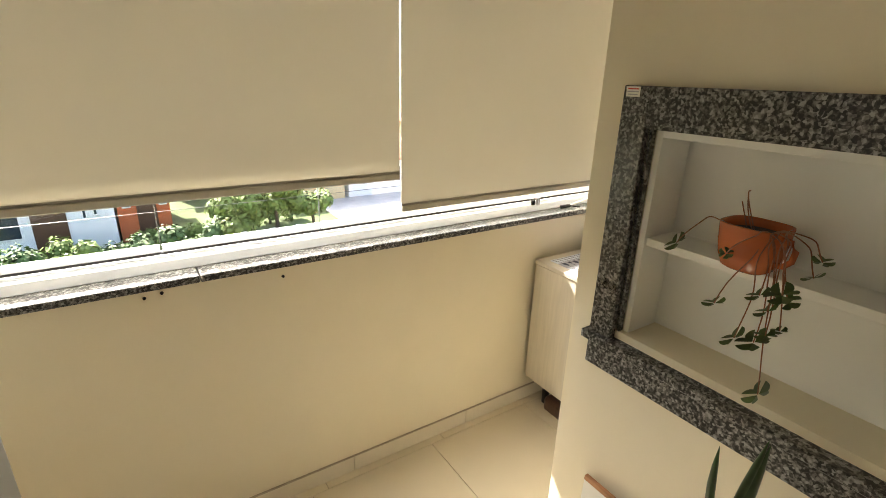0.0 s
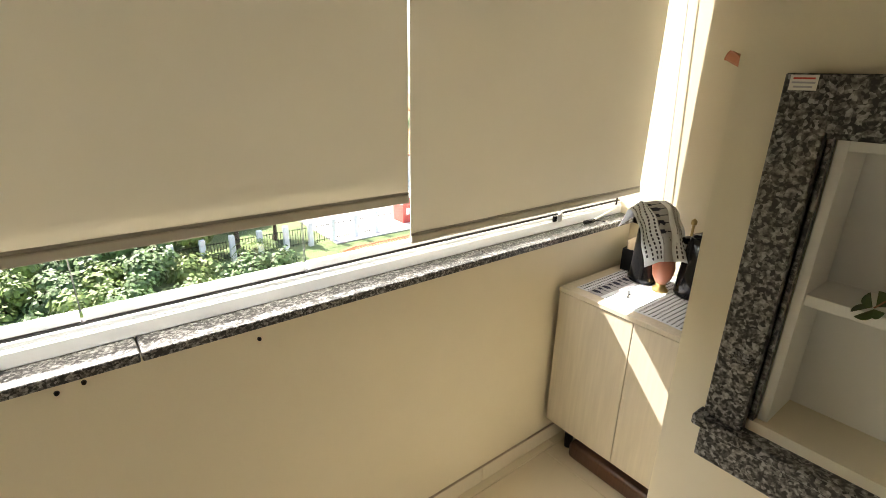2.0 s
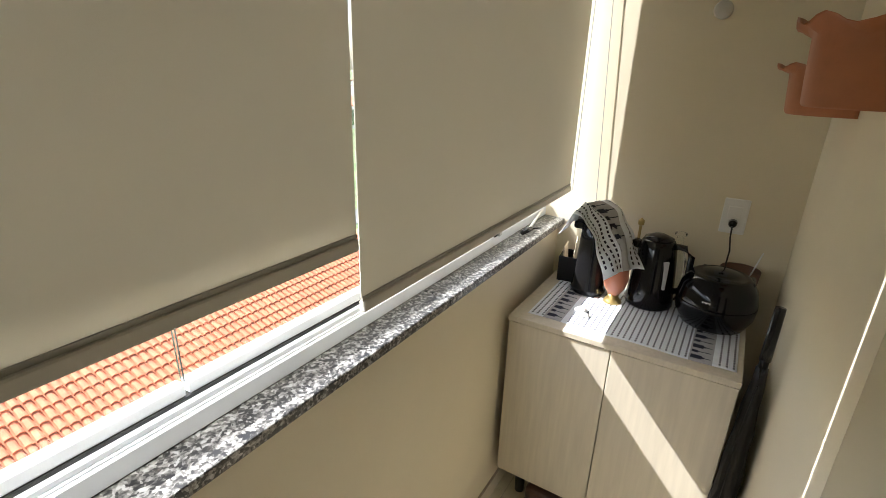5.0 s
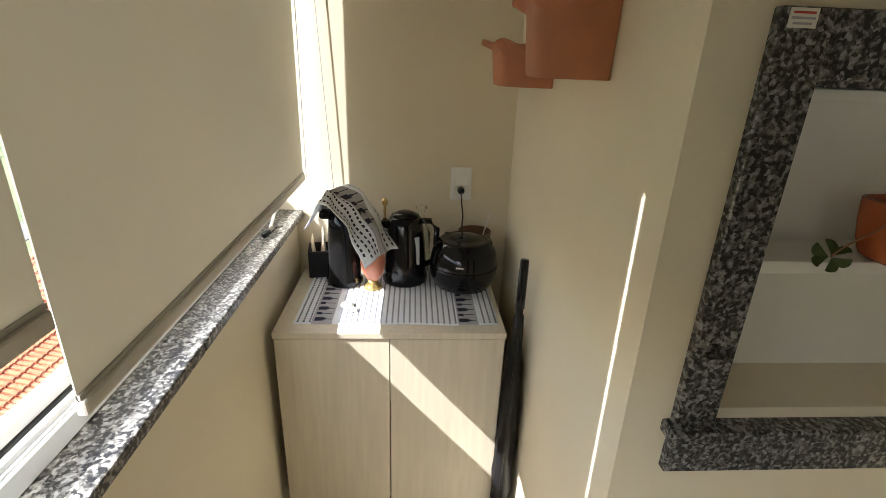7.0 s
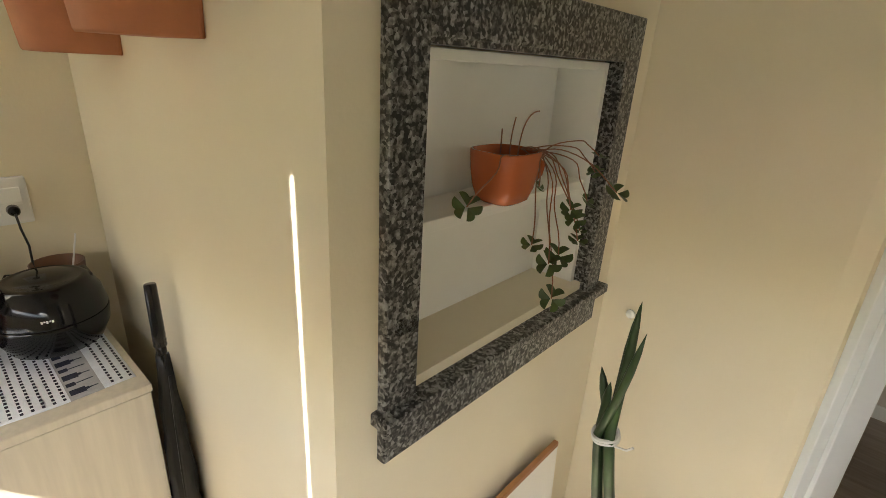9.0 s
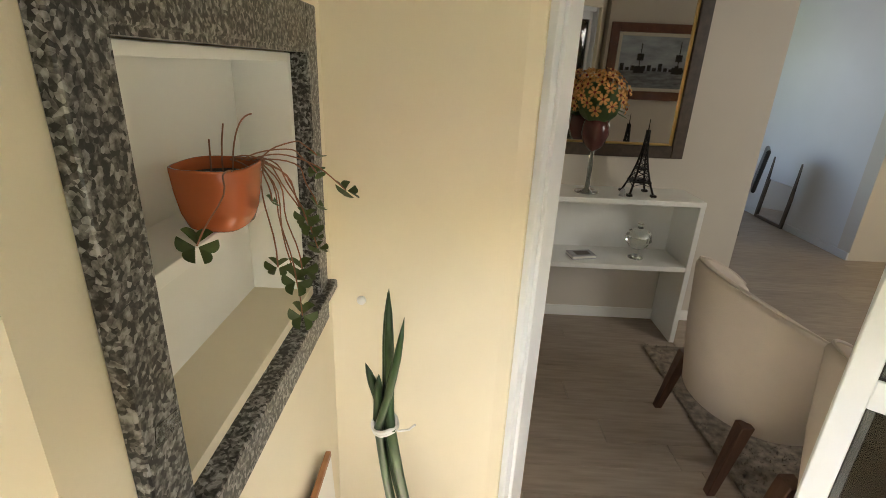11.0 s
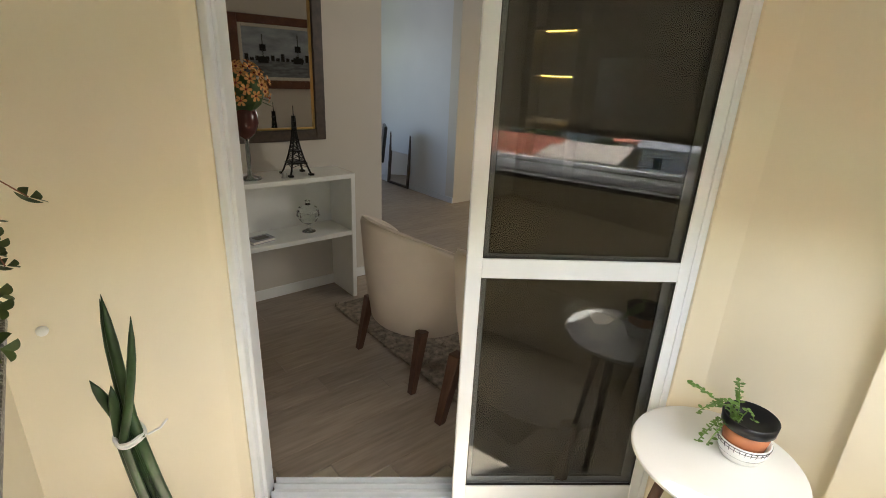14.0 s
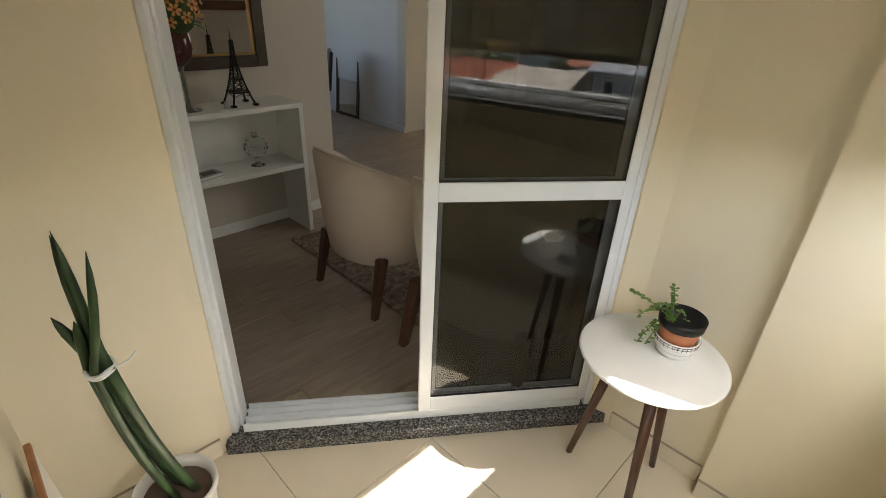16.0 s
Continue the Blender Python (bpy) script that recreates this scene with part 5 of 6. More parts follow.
bmesh.ops.create_icosphere(bm, subdivisions=2, radius=0.105, matrix=Matrix.Translation((0, 0, 0.44)))
part("foam_core", bm, M_TREE1, vase)

# small lattice tower
eif = thing("tower_figurine", "dark metal lattice tower figurine", "figurine", pose(-0.295, -1.60, CT) @ Matrix.Diagonal((1.2, 1.2, 1.06, 1)))
def tower_r(z):
    return 0.006 + 0.052 * max(0, 1 - z / 0.34) ** 2.1
bm = bmesh.new()
for sx, sy in ((1, 1), (1, -1), (-1, 1), (-1, -1)):
    tube(bm, [(sx * tower_r(z), sy * tower_r(z), z) for z in [0.34 * i / 12 for i in range(13)]], 0.0055, 5, 0.0025)
for i in range(10):
    z0, z1 = 0.05 + 0.025 * i, 0.075 + 0.025 * i
    for k in range(4):
        a, b = ((1, 1), (1, -1), (-1, -1), (-1, 1))[k], ((1, -1), (-1, -1), (-1, 1), (1, 1))[k]
        tube(bm, [(a[0] * tower_r(z0), a[1] * tower_r(z0), z0), (b[0] * tower_r(z1), b[1] * tower_r(z1), z1)], 0.0022, 4)
        tube(bm, [(b[0] * tower_r(z0), b[1] * tower_r(z0), z0), (a[0] * tower_r(z1), a[1] * tower_r(z1), z1)], 0.0022, 4)
part("lattice", bm, M_IRON, eif)
for z, r in ((0.068, 0.044), (0.135, 0.027), (0.30, 0.010)):
    bm = bmesh.new()
    box(bm, -r, r, -r, r, z, z + 0.008, 0.001)
    part("platform", bm, M_IRON, eif)
bm = bmesh.new()
tube(bm, [(0, 0, 0.30), (0, 0, 0.395)], 0.004, 8, 0.0012)
part("mast", bm, M_IRON, eif)
for k in range(4):
    bm = bmesh.new()
    sx, sy = ((1, 1), (1, -1), (-1, 1), (-1, -1))[k]
    box(bm, sx * 0.056 - 0.012, sx * 0.056 + 0.012, sy * 0.056 - 0.012, sy * 0.056 + 0.012, 0, 0.012, 0.001)
    part("foot", bm, M_IRON, eif)
sil = thing("silver_figurine", "tiny silver figurine on the console", "figurine", pose(-0.19, -1.54, CT))
bm = bmesh.new()
lathe(bm, [(0, 0), (0.02, 0), (0.012, 0.015), (0.016, 0.025), (0.006, 0.04), (0, 0.043)], 14)
part("body", bm, M_STEEL, sil, smooth=True)
jar = thing("glass_compote", "cut glass lidded compote on the middle shelf", "jar", pose(-0.355, -1.60, 0.509))
bm = bmesh.new()
lathe(bm, [(0, 0), (0.045, 0), (0.04, 0.008), (0.012, 0.02), (0.014, 0.05), (0.05, 0.07), (0.075, 0.11), (0.07, 0.135), (0, 0.135)], 16)
part("bowl", bm, M_GLASS, jar)
bm = bmesh.new()
lathe(bm, [(0.073, 0.137), (0.06, 0.165), (0.02, 0.185), (0.012, 0.195), (0.018, 0.21), (0, 0.22)], 16)
part("lid", bm, M_GLASS, jar)
book = thing("small_book", "small closed book lying on the shelf", "book", pose(-0.02, -1.57, 0.509, 0, 0, 12))
bm = bmesh.new()
box(bm, -0.075, 0.075, -0.05, 0.05, 0, 0.005, 0.001)
box(bm, -0.075, 0.075, -0.05, 0.05, 0.019, 0.023, 0.001)
part("cover", bm, M_CLOTHG, book)
bm = bmesh.new()
box(bm, -0.072, 0.072, -0.047, 0.047, 0.005, 0.019)
part("pages", bm, M_PAPER, book)
bm = bmesh.new()
box(bm, -0.05, 0.04, -0.03, 0.03, 0.023, 0.0235)
part("cover_print", bm, M_FRAMEDARK, book)
# skirting in the living room
bm = bmesh.new()
box(bm, -0.634, 0.418, SW, SW + 0.012, ROOMZ, 0.085, 0.002)
box(bm, -1.035, -0.67, SW, SW + 0.012, ROOMZ, 0.085, 0.002)
struct("baseboard_living", bm, M_WHITE, "white skirting board", "skirting")

# painting on the wall opposite, seen in the mirror
pic = thing("painting", "harbour painting with ships in a mahogany frame", "painting", pose(-1.84, 0, 1.29) @ Matrix.Diagonal((1.13, 1, 1.1, 1)) @ pose(1.84, 0, -1.29))
PN = 0.748
bm = bmesh.new()
for q in ((-1.84, -1.76, 1.29, 1.96), (-0.98, -0.90, 1.29, 1.96), (-1.76, -0.98, 1.29, 1.37), (-1.76, -0.98, 1.88, 1.96)):
    box(bm, q[0], q[1], PN - 0.03, PN, q[2], q[3], 0.008, seg=2)
part("frame", bm, M_PICFRAME, pic)
bm = bmesh.new()
for q in ((-1.76, -1.73, 1.37, 1.88), (-1.01, -0.98, 1.37, 1.88), (-1.73, -1.01, 1.37, 1.40), (-1.73, -1.01, 1.85, 1.88)):
    box(bm, q[0], q[1], PN - 0.022, PN, q[2], q[3], 0.003)
part("slip", bm, M_MAT, pic, "cream linen slip")
bm = bmesh.new()
box(bm, -1.73, -1.01, PN - 0.012, PN, 1.40, 1.85)
canvas = part("canvas", bm, mat("canvas_sky", (0.30, 0.33, 0.36), 0.7, var=0.35, scale=5, stretch=(1, 1, 3)), pic)
bm = bmesh.new()
box(bm, -1.73, -1.01, PN - 0.0135, PN - 0.012, 1.40, 1.55)
part("water", bm, mat("canvas_water", (0.16, 0.17, 0.18), 0.6, var=0.5, scale=12, stretch=(1, 1, 4)), canvas)
bm = bmesh.new()
rp = random.Random(8)
for x, hgt in ((-1.55, 0.22), (-1.2, 0.20)):
    box(bm, x - 0.05, x + 0.05, PN - 0.0145, PN - 0.0136, 1.53, 1.59)
    box(bm, x - 0.004, x + 0.004, PN - 0.0145, PN - 0.0136, 1.59, 1.59 + hgt)
    box(bm, x - 0.03, x + 0.03, PN - 0.0145, PN - 0.0136, 1.64, 1.70)
for k in range(14):
    x = -1.71 + 0.05 * k
    box(bm, x, x + 0.035, PN - 0.0142, PN - 0.0136, 1.55, 1.57 + rp.uniform(0, 0.05))
part("ships", bm, M_IRON, canvas)

# rug, hall mirror and chair
rug = thing("rug", "grey-brown patterned shaggy rug under the chairs", "rug")
bm = bmesh.new()
box(bm, -2.3, -0.42, -1.40, 0.25, ROOMZ, ROOMZ + 0.012, 0.004)
part("rug_base", bm, M_RUG, rug)
rr = random.Random(2)
verts, faces = [], []
for k in range(2200):
    x, y = rr.uniform(-1.0, -0.405), rr.uniform(-1.41, 0.25)
    a = rr.uniform(0, 6.28)
    i = len(verts)
    dx, dy = 0.004 * math.cos(a), 0.004 * math.sin(a)
    verts += [(x - dx, y - dy, ROOMZ + 0.010), (x + dx, y + dy, ROOMZ + 0.010), (x + rr.uniform(-0.012, 0.012), y + rr.uniform(-0.012, 0.012), ROOMZ + rr.uniform(0.018, 0.03))]
    faces.append((i, i + 1, i + 2))
me = bpy.data.meshes.new("rug_tuft")
me.from_pydata(verts, [], faces)
me.materials.append(M_RUG)
tf = new("rug_tuft", me)
tf.parent = rug
tf["kind"] = "stuff"
lean = thing("leaning_mirror", "framed mirror leaning against the hall wall", "mirror", pose(-2.90, -4.25, ROOMZ) @ pose(0, 0, 0, 0, -4, 0))
bm = bmesh.new()
for q in ((-0.25, -0.215, 0, 1.12), (0.215, 0.25, 0, 1.12), (-0.215, 0.215, 0, 0.035), (-0.215, 0.215, 1.085, 1.12)):
    box(bm, 0.0, 0.03, q[0], q[1], q[2], q[3], 0.003)
part("frame", bm, M_FRAMEDARK, lean)
bm = bmesh.new()
box(bm, 0.004, 0.012, -0.215, 0.215, 0.035, 1.085)
part("mirror_glass", bm, M_MIRROR, lean)
hch = thing("hall_chair", "dark chair with tapered legs standing in the hall", "chair", pose(-2.15, -3.98, ROOMZ, 0, 0, 60))
bm = bmesh.new()
box(bm, -0.22, 0.22, -0.22, 0.22, 0.42, 0.48, 0.02, seg=2)
part("seat", bm, M_BLACKMATT, hch)
bm = bmesh.new()
box(bm, -0.21, 0.21, 0.18, 0.22, 0.48, 0.92, 0.02, seg=2, m=pose(0, 0, 0, -6, 0, 0))
part("backrest", bm, M_BLACKMATT, hch)
for sx in (-1, 1):
    for sy in (-1, 1):
        bm = bmesh.new()
        tube(bm, [(0.18 * sx, 0.18 * sy, 0.43), (0.22 * sx, 0.22 * sy, 0.0)], 0.018, 10, 0.010)
        part("leg", bm, M_BLACKMATT, hch)

# lit shelf unit and television
unit = thing("media_panel", "dark wood media panel with three lit shelves", "media unit")
bm = bmesh.new()
box(bm, -4.0, -3.96, -3.05, 0.5, ROOMZ, 2.5, 0.002)
part("panel", bm, M_PANELWOOD, unit)
for z in (2.05, 1.56, 1.06):
    bm = bmesh.new()
    box(bm, -3.96, -3.76, -2.76, -2.16, z, z + 0.03, 0.002)
    sh = part("shelf_board", bm, M_PANELWOOD, unit)
    bm = bmesh.new()
    box(bm, -3.95, -3.935, -2.74, -2.18, z - 0.012, z - 0.001)
    part("led_strip", bm, M_LED, sh, "warm yellow LED strip")
for y in (-2.79, -2.16):
    bm = bmesh.new()
    box(bm, -3.96, -3.76, y, y + 0.03, 0.4, 2.5, 0.002)
    part("side_panel", bm, M_PANELWOOD, unit)
for y, z, n in ((-2.5, 1.59, "brass_ornament"), (-2.4, 1.09, "brass_ornament"), (-2.45, 0.62, "brass_ornament")):
    if z < 1:
        continue
    o = thing(n, "small brass ornament on a lit shelf", "ornament", pose(-3.85, y, z), "ornaments on the shelves")
    bm = bmesh.new()
    lathe(bm, [(0, 0), (0.04, 0), (0.015, 0.02), (0.012, 0.07), (0.03, 0.1), (0.012, 0.14), (0, 0.16)], 14)
    part("body", bm, M_BRASS, o, smooth=True)
tv = thing("television", "large black flat television on the panel", "television", pose(-3.955, -1.26, 1.38))
bm = bmesh.new()
box(bm, 0, 0.04, -0.68, 0.68, -0.39, 0.39, 0.004)
part("casing", bm, M_BLACKMATT, tv)
bm = bmesh.new()
box(bm, 0.04, 0.043, -0.67, 0.67, -0.38, 0.38)
part("screen", bm, M_TVBLACK, tv)

# ---- outside ----
G = -6.0
bm = bmesh.new()
v = [bm.verts.new(p) for p in ((-900, 1.9, G), (900, 1.9, G), (900, 1500, G), (-900, 1500, G))]
bm.faces.new(v)
struct("ground", bm, M_GRASS, "grassy gardens and lots below the building", "ground")
bm = bmesh.new()
box(bm, -60, 70, 17.2, 19.0, G, G + 0.05)
struct("road", bm, M_ROAD, "pale asphalt street", "road")
bm = bmesh.new()
box(bm, 9.5, 20, 20.5, 30, G + 0.01, G + 0.06)
struct("pavement", bm, mat("paving", (0.5, 0.48, 0.46), 0.85, var=0.1, scale=1.5), "pale paved forecourt", "pavement")
bm = bmesh.new()
box(bm, -6, 2.35, 1.80, 1.82, G, -0.2)
struct("wall_facade", bm, M_HOUSEW, "outer face of the building below the balcony", "wall")


def pitched_roof(bm, x0, x1, y0, y1, z0, hgt, over=0.4):
    x0, x1, y0, y1 = x0 - over, x1 + over, y0 - over, y1 + over
    ym = (y0 + y1) / 2
    for a, b in (((y0, z0), (ym, z0 + hgt)), ((y1, z0), (ym, z0 + hgt))):
        q = [bm.verts.new(p) for p in ((x0, a[0], a[1]), (x1, a[0], a[1]), (x1, b[0], b[1]), (x0, b[0], b[1]))]
        q2 = [bm.verts.new(Vector(w.co) + Vector((0, 0, 0.12))) for w in q]
        bm.faces.new(q)
        bm.faces.new(q2)
        for i in range(4):
            bm.faces.new((q[i], q[(i + 1) % 4], q2[(i + 1) % 4], q2[i]))


SP, SL = 0.125, 0.23


def house(label, x0, x1, y0, y1, hgt, rise, wall_m, windows, roof_m=M_ROOF, doors=(), tiles=False):
    t = thing("house", label, "house", group="houses across the street")
    bm = bmesh.new()
    box(bm, x0, x1, y0, y1, G, G + hgt)
    for x in (x0, x1):
        q = [bm.verts.new(p) for p in ((x, y0, G + hgt), (x, y1, G + hgt), (x, (y0 + y1) / 2, G + hgt + rise * 0.92))]
        bm.faces.new(q)
    part("wall", bm, wall_m, t)
    bm = bmesh.new()
    pitched_roof(bm, x0, x1, y0, y1, G + hgt, rise)
    rf_ = part("roof", bm, roof_m, t)
    if tiles:
        verts, faces = [], []
        ya, za, yb, zb = y0 - 0.42, G + hgt + 0.12, (y0 + y1) / 2, G + hgt + rise + 0.13
        L = math.hypot(yb - ya, zb - za)
        up = Vector((0, -(zb - za), yb - ya)).normalized()
        al = Vector((0, yb - ya, zb - za)).normalized()
        for side in (1, -1):
            for i in range(int((x1 - x0 + 0.8) / SP)):
                for j in range(int(L / SL) + 1):
                    base = Vector((x0 - 0.35 + i * SP, ya, za)) + al * (j * SL)
                    k = len(verts)
                    for s, r_, lift in ((0.0, 0.056, 0.018), (0.25, 0.045, 0.0)):
                        for q in range(6):
                            a_ = math.pi * q / 5
                            p = base + al * s + Vector((1, 0, 0)) * (r_ * math.cos(a_)) + up * (r_ * 0.75 * math.sin(a_) + lift)
                            if side < 0:
                                p = Vector((p.x, 2 * yb - p.y, p.z))
                            verts.append(tuple(p))
                    faces += [(k + q, k + q + 1, k + 7 + q, k + 6 + q) for q in range(5)]
                    faces.append(tuple(k + q for q in range(6)))
        me = bpy.data.meshes.new("roof_tiles")
        me.from_pydata(verts, [], faces)
        me.materials.append(roof_m)
        rt = new("roof_tiles", me)
        rt.parent = t
        rt["kind"] = "stuff"
    for (wx, wz, ww, wh) in windows:
        bm = bmesh.new()
        box(bm, wx, wx + ww, y0 - 0.05, y0 + 0.02, G + wz, G + wz + wh, 0.02)
        w = part("window", bm, M_HOUSEW, t)
        bm = bmesh.new()
        box(bm, wx + 0.08, wx + ww - 0.08, y0 - 0.065, y0 - 0.05, G + wz + 0.08, G + wz + wh - 0.08)
        part("pane", bm, M_HGLASS, w)
    for (wx, ww, wh) in doors:
        bm = bmesh.new()
        box(bm, wx, wx + ww, y0 - 0.06, y0 + 0.02, G, G + wh, 0.02)
        part("door", bm, M_WOODDARK, t)
    return t


house("white rendered house with a low roof and dark openings", -9, -0.7, 25.2, 33, 3.4, 0.9, M_HOUSEW, ((-1.9, 1.4, 0.25, 0.9), (-1.5, 1.5, 0.25, 0.8), (-5.2, 0.8, 1.3, 2.0)), mat("pale_roof", (0.55, 0.36, 0.30), 0.8, var=0.15), ((-3.6, 1.2, 2.3),))
house("orange painted porch house with a dark door", -0.6, 1.5, 25.6, 31, 3.2, 0.7, M_HOUSEO, ((-0.4, 1.6, 0.35, 0.7), (1.05, 1.6, 0.35, 0.7)), M_ROOF, ((0.15, 0.8, 2.3),))
house("white two-storey house with a small window", 2.4, 6.4, 33, 39, 3.4, 0.6, M_HOUSEW, ((2.9, 2.3, 0.9, 0.6), (5.0, 2.1, 0.7, 0.9)), mat("grey_roof", (0.4, 0.4, 0.42), 0.8, var=0.1))
house("beige house with a blank side wall", 7.2, 11.6, 29, 36, 2.7, 0.6, M_HOUSEY, ((10.8, 1.4, 0.5, 0.8),), mat("cream_roof", (0.6, 0.5, 0.4), 0.8, var=0.15))
house("white house with a red tiled roof and dark windows", 11.9, 22, 29.0, 36, 2.3, 1.1, M_HOUSEW, ((12.5, 0.8, 1.1, 1.1), (14.6, 0.8, 1.1, 1.1), (17, 0.8, 1.2, 1.1)), tiles=True)
house("neighbouring single-storey house with a bright terracotta tile roof", 1.5, 10.5, 6.2, 12.2, 2.1, 1.15, M_HOUSEW, (), tiles=True)
house("low red-roofed garage by the street", 8.6, 11.2, 15.4, 17.0, 0.7, 0.55, M_HOUSEW, (), tiles=True)
M_FARROOF = mat("far_roof", (0.35, 0.33, 0.32), 0.8)
rt_ = random.Random(17)
for row in range(6):
    for i in range(9):
        hx = -42 + i * (13 + row * 1.6) + rt_.uniform(-3, 3) + row * 2
        hy = 44 + row * 15 + rt_.uniform(-4, 4)
        terra = rt_.random() < 0.6
        w, dd = rt_.uniform(7, 11), rt_.uniform(6, 8)
        house("distant house with a %s roof" % ("terracotta" if terra else "grey"), hx, hx + w, hy, hy + dd, rt_.uniform(2.4, 3.2), rt_.uniform(0.9, 1.5), M_HOUSEY if rt_.random() < 0.3 else M_HOUSEW, ((hx + 1, 1.2, 1.3, 1.2), (hx + w - 2.5, 1.2, 1.3, 1.2)), M_ROOF if terra else M_FARROOF)


def leaf_cloud(rng, blobs, n, size):
    verts, faces = [], []
    for k in range(n):
        bx, by, bz, br = blobs[k % len(blobs)]
        d = Vector((rng.gauss(0, 1), rng.gauss(0, 1), rng.gauss(0, 1))).normalized()
        p = Vector((bx, by, bz)) + d * br * (rng.uniform(0.55, 1.12))
        e1 = d.cross(Vector((rng.uniform(-1, 1), rng.uniform(-1, 1), 1))).normalized()
        e2 = (d * rng.uniform(0.2, 0.8) + d.cross(e1)).normalized()
        s = size * rng.uniform(0.6, 1.3)
        i = len(verts)
        verts += [p - e1 * s * 0.5, p + e2 * s * 0.6, p + e1 * s * 0.5, p - e2 * s * 0.6]
        faces.append((i, i + 1, i + 2, i + 3))
    me = bpy.data.meshes.new("crown")
    me.from_pydata([tuple(q) for q in verts], [], faces)
    return me


def tree(x, y, hgt, r, m, seed, label, leaves=1600, size=0.16, name="tree"):
    rng = random.Random(seed)
    t = thing(name, label, "tree" if name == "tree" else "shrub", pose(x, y, G), "trees and shrubs of the gardens")
    th = hgt - r * 1.1
    bm = bmesh.new()
    tube(bm, [(0, 0, 0), (0.05, 0.03, th * 0.5), (0.0, 0.05, th)], 0.07 * r + 0.04, 8, 0.05)
    part("trunk", bm, M_BARK, t)
    blobs = []
    for k in range(9):
        a = k * 2.4
        rr_ = r * rng.uniform(0.3, 0.75)
        blobs.append((rr_ * math.cos(a), rr_ * math.sin(a), th + r * rng.uniform(-0.35, 0.75), r * rng.uniform(0.32, 0.52)))
        bm = bmesh.new()
        tube(bm, [(0, 0.03, th * 0.8), (blobs[-1][0] * 0.6, blobs[-1][1] * 0.6, blobs[-1][2] - 0.1), blobs[-1][:3]], 0.03, 5, 0.01)
        part("limb", bm, M_BARK, t)
    me = leaf_cloud(rng, blobs, leaves, size)
    me.materials.append(m)
    cr = new("crown", me)
    cr.parent = t
    return t


tree(4.4, 26.2, 3.0, 1.35, M_TREE2, 1, "bright green round-crowned garden tree", 2600, 0.17)
tree(6.0, 25.6, 1.5, 0.8, M_TREE1, 2, "olive green garden shrub", 1200, 0.13, "shrub")
for k, (x, y, hh, r) in enumerate(((2.4, 24.6, 1.1, 0.9), (1.6, 24.4, 0.9, 0.7), (0.4, 24.6, 0.8, 0.6), (3.2, 24.2, 1.0, 0.8), (7.2, 25.8, 1.2, 0.6))):
    tree(x, y, hh, r, M_TREE1 if k % 2 else M_TREE2, 20 + k, "low green garden shrub by the fence", 900, 0.12, "shrub")
for k, (x, y, hh, r, mm) in enumerate(((-2.2, 21.9, 1.5, 1.1, M_TREE2), (-0.3, 22.0, 1.4, 1.1, M_TREE1), (1.5, 22.2, 1.7, 1.2, M_TREE1), (-4.0, 22.0, 1.6, 1.2, M_TREE1), (2.9, 22.0, 1.6, 1.1, M_TREE1), (3.9, 22.2, 3.0, 1.3, M_TREE2), (5.6, 22.6, 3.3, 1.3, M_TREE2), (7.4, 22.8, 2.6, 1.0, M_TREE2))):
    tree(x, y, hh, r, mm, 40 + k, "dense green street-side tree", 2600, 0.16)
for k in range(7):
    tree(-5.2 + k * 1.4, 19.9 + (k * 5) % 3 * 0.35, 1.0 + (k * 3) % 4 * 0.13, 1.0, M_TREE1 if k % 2 else M_TREE2, 110 + k, "low dense green shrub beside the street", 1700, 0.14, "shrub")
for k in range(30):
    tree(-34 + (k % 15) * 6.5, 42 + (k * 7) % 11 + 24 * (k // 15), 3.6, 1.9, M_TREE1 if k % 3 else M_TREE2, 70 + k, "distant leafy green tree", 700, 0.5)
for k in range(12):
    tree(-6.2 + 1.02 * k, 16.1 + (k * 3) % 4 * 0.22, 1.25 + (k * 5) % 4 * 0.22, 0.95, M_TREE2 if k % 3 == 0 else M_TREE1, 140 + k, "dense dark green hedge shrub by the street", 1900, 0.13, "shrub")
fence = thing("garden_fence", "white posts with thin dark railings along the street", "fence")
for k in range(9):
    x = 2.6 + 1.15 * k
    bm = bmesh.new()
    box(bm, x, x + 0.22, 20.9, 21.12, G, G + 1.15, 0.02)
    part("post", bm, M_HOUSEW, fence)
    bm = bmesh.new()
    for q in range(7):
        tube(bm, [(x + 0.3 + 0.12 * q, 21.0, G + 0.1), (x + 0.3 + 0.12 * q, 21.0, G + 0.95)], 0.012, 4)
    for z in (0.2, 0.9):
        tube(bm, [(x + 0.22, 21.0, G + z), (x + 1.15, 21.0, G + z)], 0.015, 4)
    part("railing", bm, M_IRON, fence)
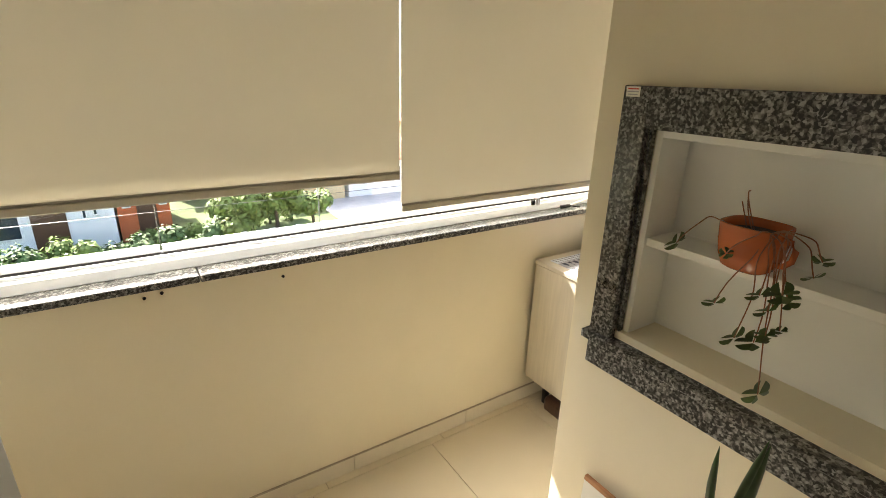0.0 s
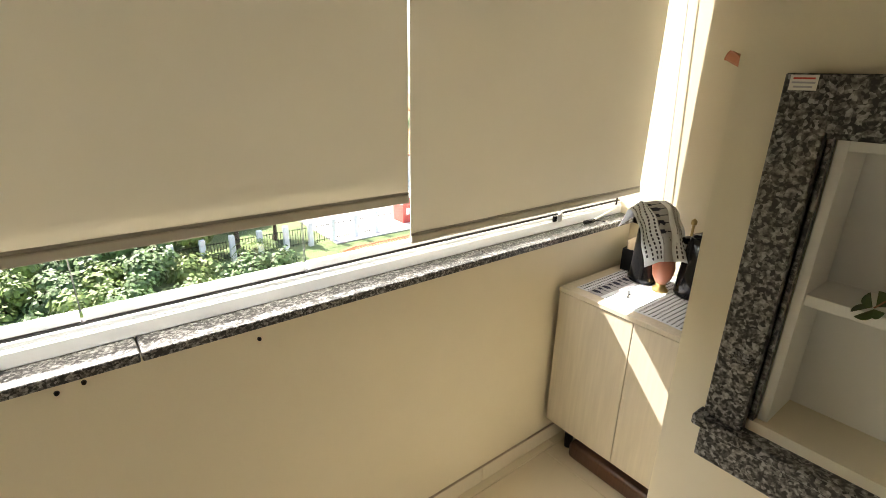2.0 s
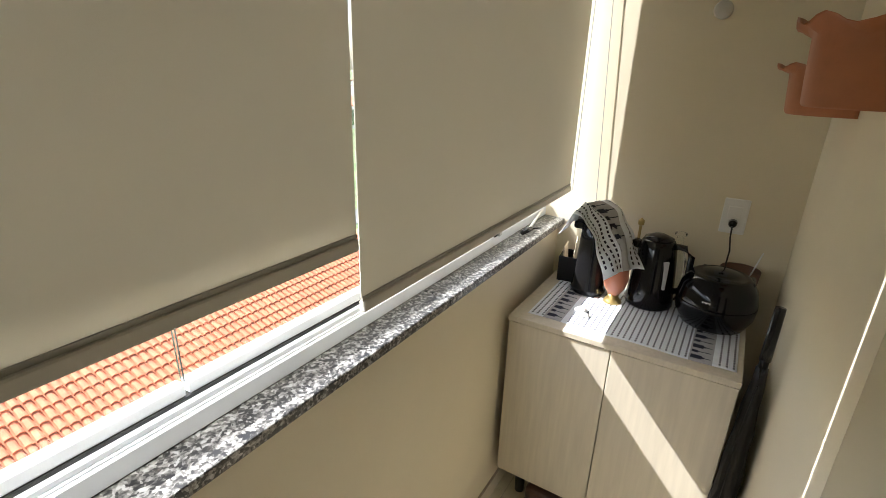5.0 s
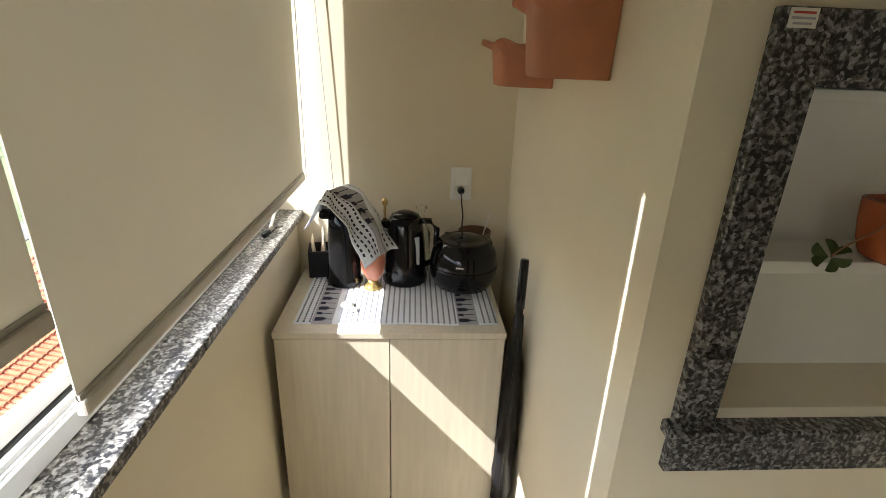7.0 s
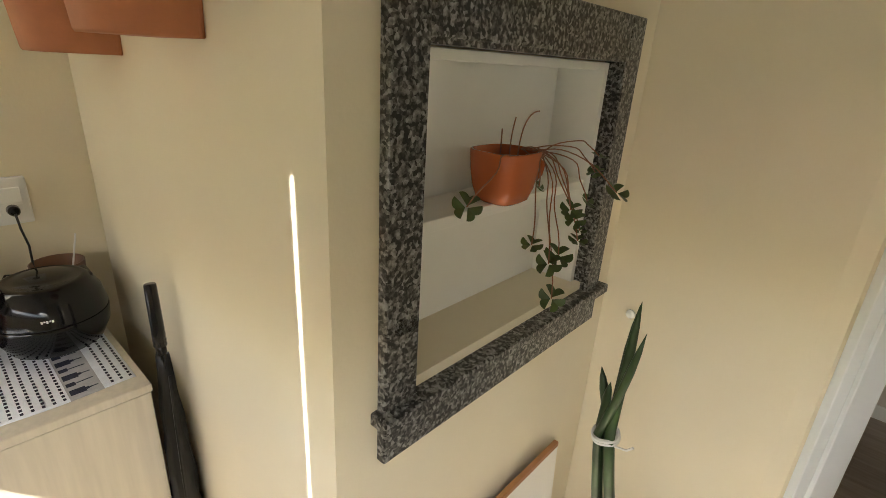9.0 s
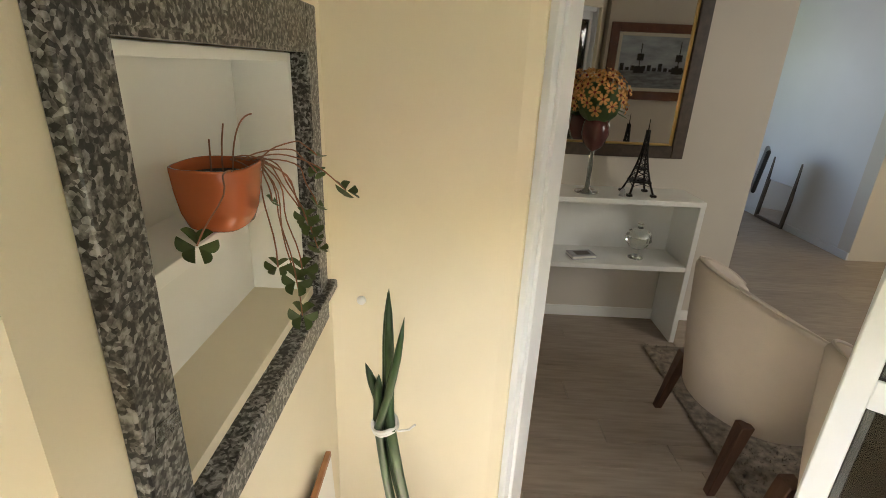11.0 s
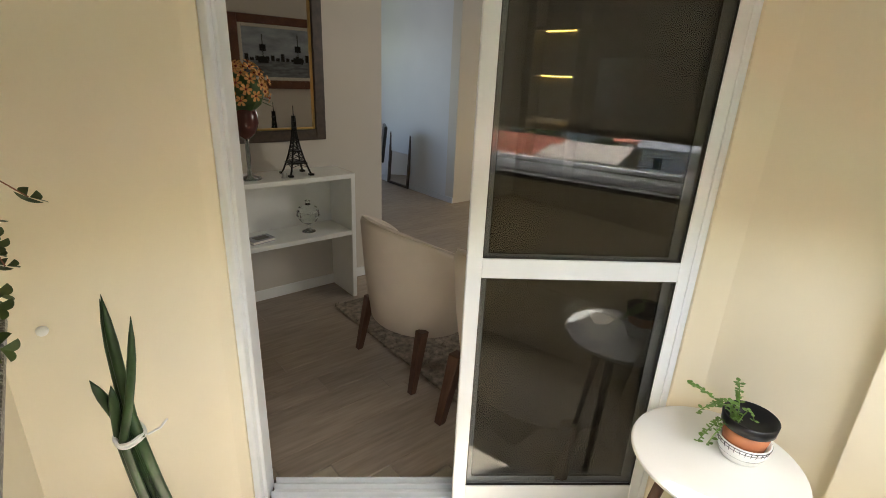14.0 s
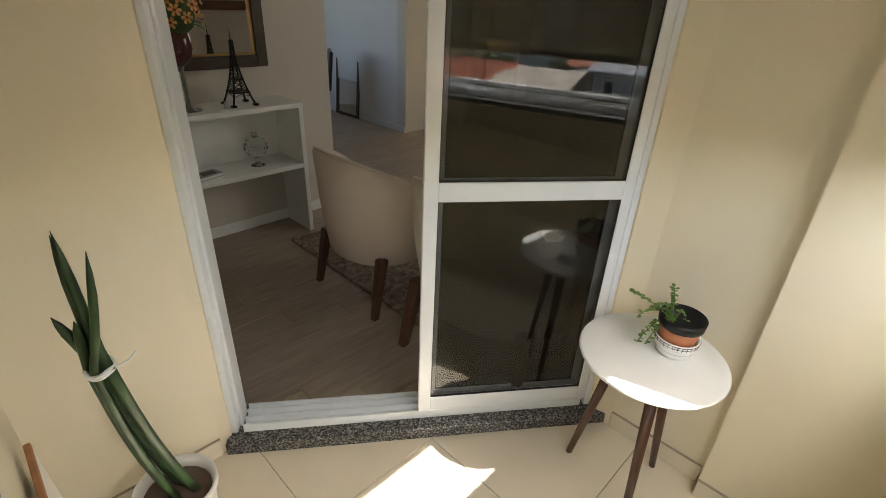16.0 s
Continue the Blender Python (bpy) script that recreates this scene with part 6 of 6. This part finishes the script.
palm = thing("palm", "small garden palm with arching green fronds", "palm", pose(5.7, 20.2, G), "trees and shrubs of the gardens")
bm = bmesh.new()
tube(bm, [(0, 0, 0), (0.04, 0, 0.4), (0.03, 0.02, 0.85)], 0.09, 8, 0.06)
part("trunk", bm, M_BARK, palm)
for k in range(14):
    a = k * 2.39996
    bm = bmesh.new()
    d = Vector((math.cos(a), math.sin(a), 0))
    side = Vector((-math.sin(a), math.cos(a), 0))
    rib = [Vector((0.03, 0.02, 0.85)) + d * (1.0 * q) + Vector((0, 0, (0.75 - 0.04 * k) * q - 0.95 * q * q)) for q in [i / 9 for i in range(10)]]
    tube(bm, rib, 0.012, 4, 0.004)
    for i in range(1, 10):
        for sg in (-1, 1):
            p, w = rib[i], 0.30 * math.sin(math.pi * (0.15 + 0.8 * i / 10))
            e = p + side * sg * w + d * 0.12 - Vector((0, 0, 0.10))
            bm.faces.new([bm.verts.new(p - d * 0.02), bm.verts.new(e), bm.verts.new(p + d * 0.025)])
    part("frond", bm, M_TREE2, palm)
toy = thing("playhouse", "small red and white wooden playhouse on the forecourt", "playhouse", pose(14.4, 22.0, G + 0.06))
bm = bmesh.new()
box(bm, -0.5, 0.5, -0.5, 0.5, 0, 1.1)
part("wall", bm, M_RED, toy)
bm = bmesh.new()
for s in (-1, 1):
    box(bm, -0.02, 0.85, -0.65, 0.65, 0, 0.05, m=pose(0, 0, 1.62, 0, 0, 0) @ pose(0, 0, 0, 0, 42, 0 if s > 0 else 180))
part("roof", bm, M_HOUSEW, toy)
for x in (-0.3, 0.1):
    bm = bmesh.new()
    box(bm, x, x + 0.22, -0.53, -0.5, 0.45, 0.8, 0.01)
    part("window", bm, M_HOUSEW, toy)
for z in (0.4, 1.0, 1.7):
    w = thing("overhead_cable", "thin dark overhead utility cable", "cable", group="overhead cables")
    bm = bmesh.new()
    tube(bm, bend((-40, 20.3, G + 2.6 + z), (45, 20.3, G + 2.6 + z), (0, 0, -0.4), 16), 0.012, 4)
    part("wire", bm, M_CABLE, w)
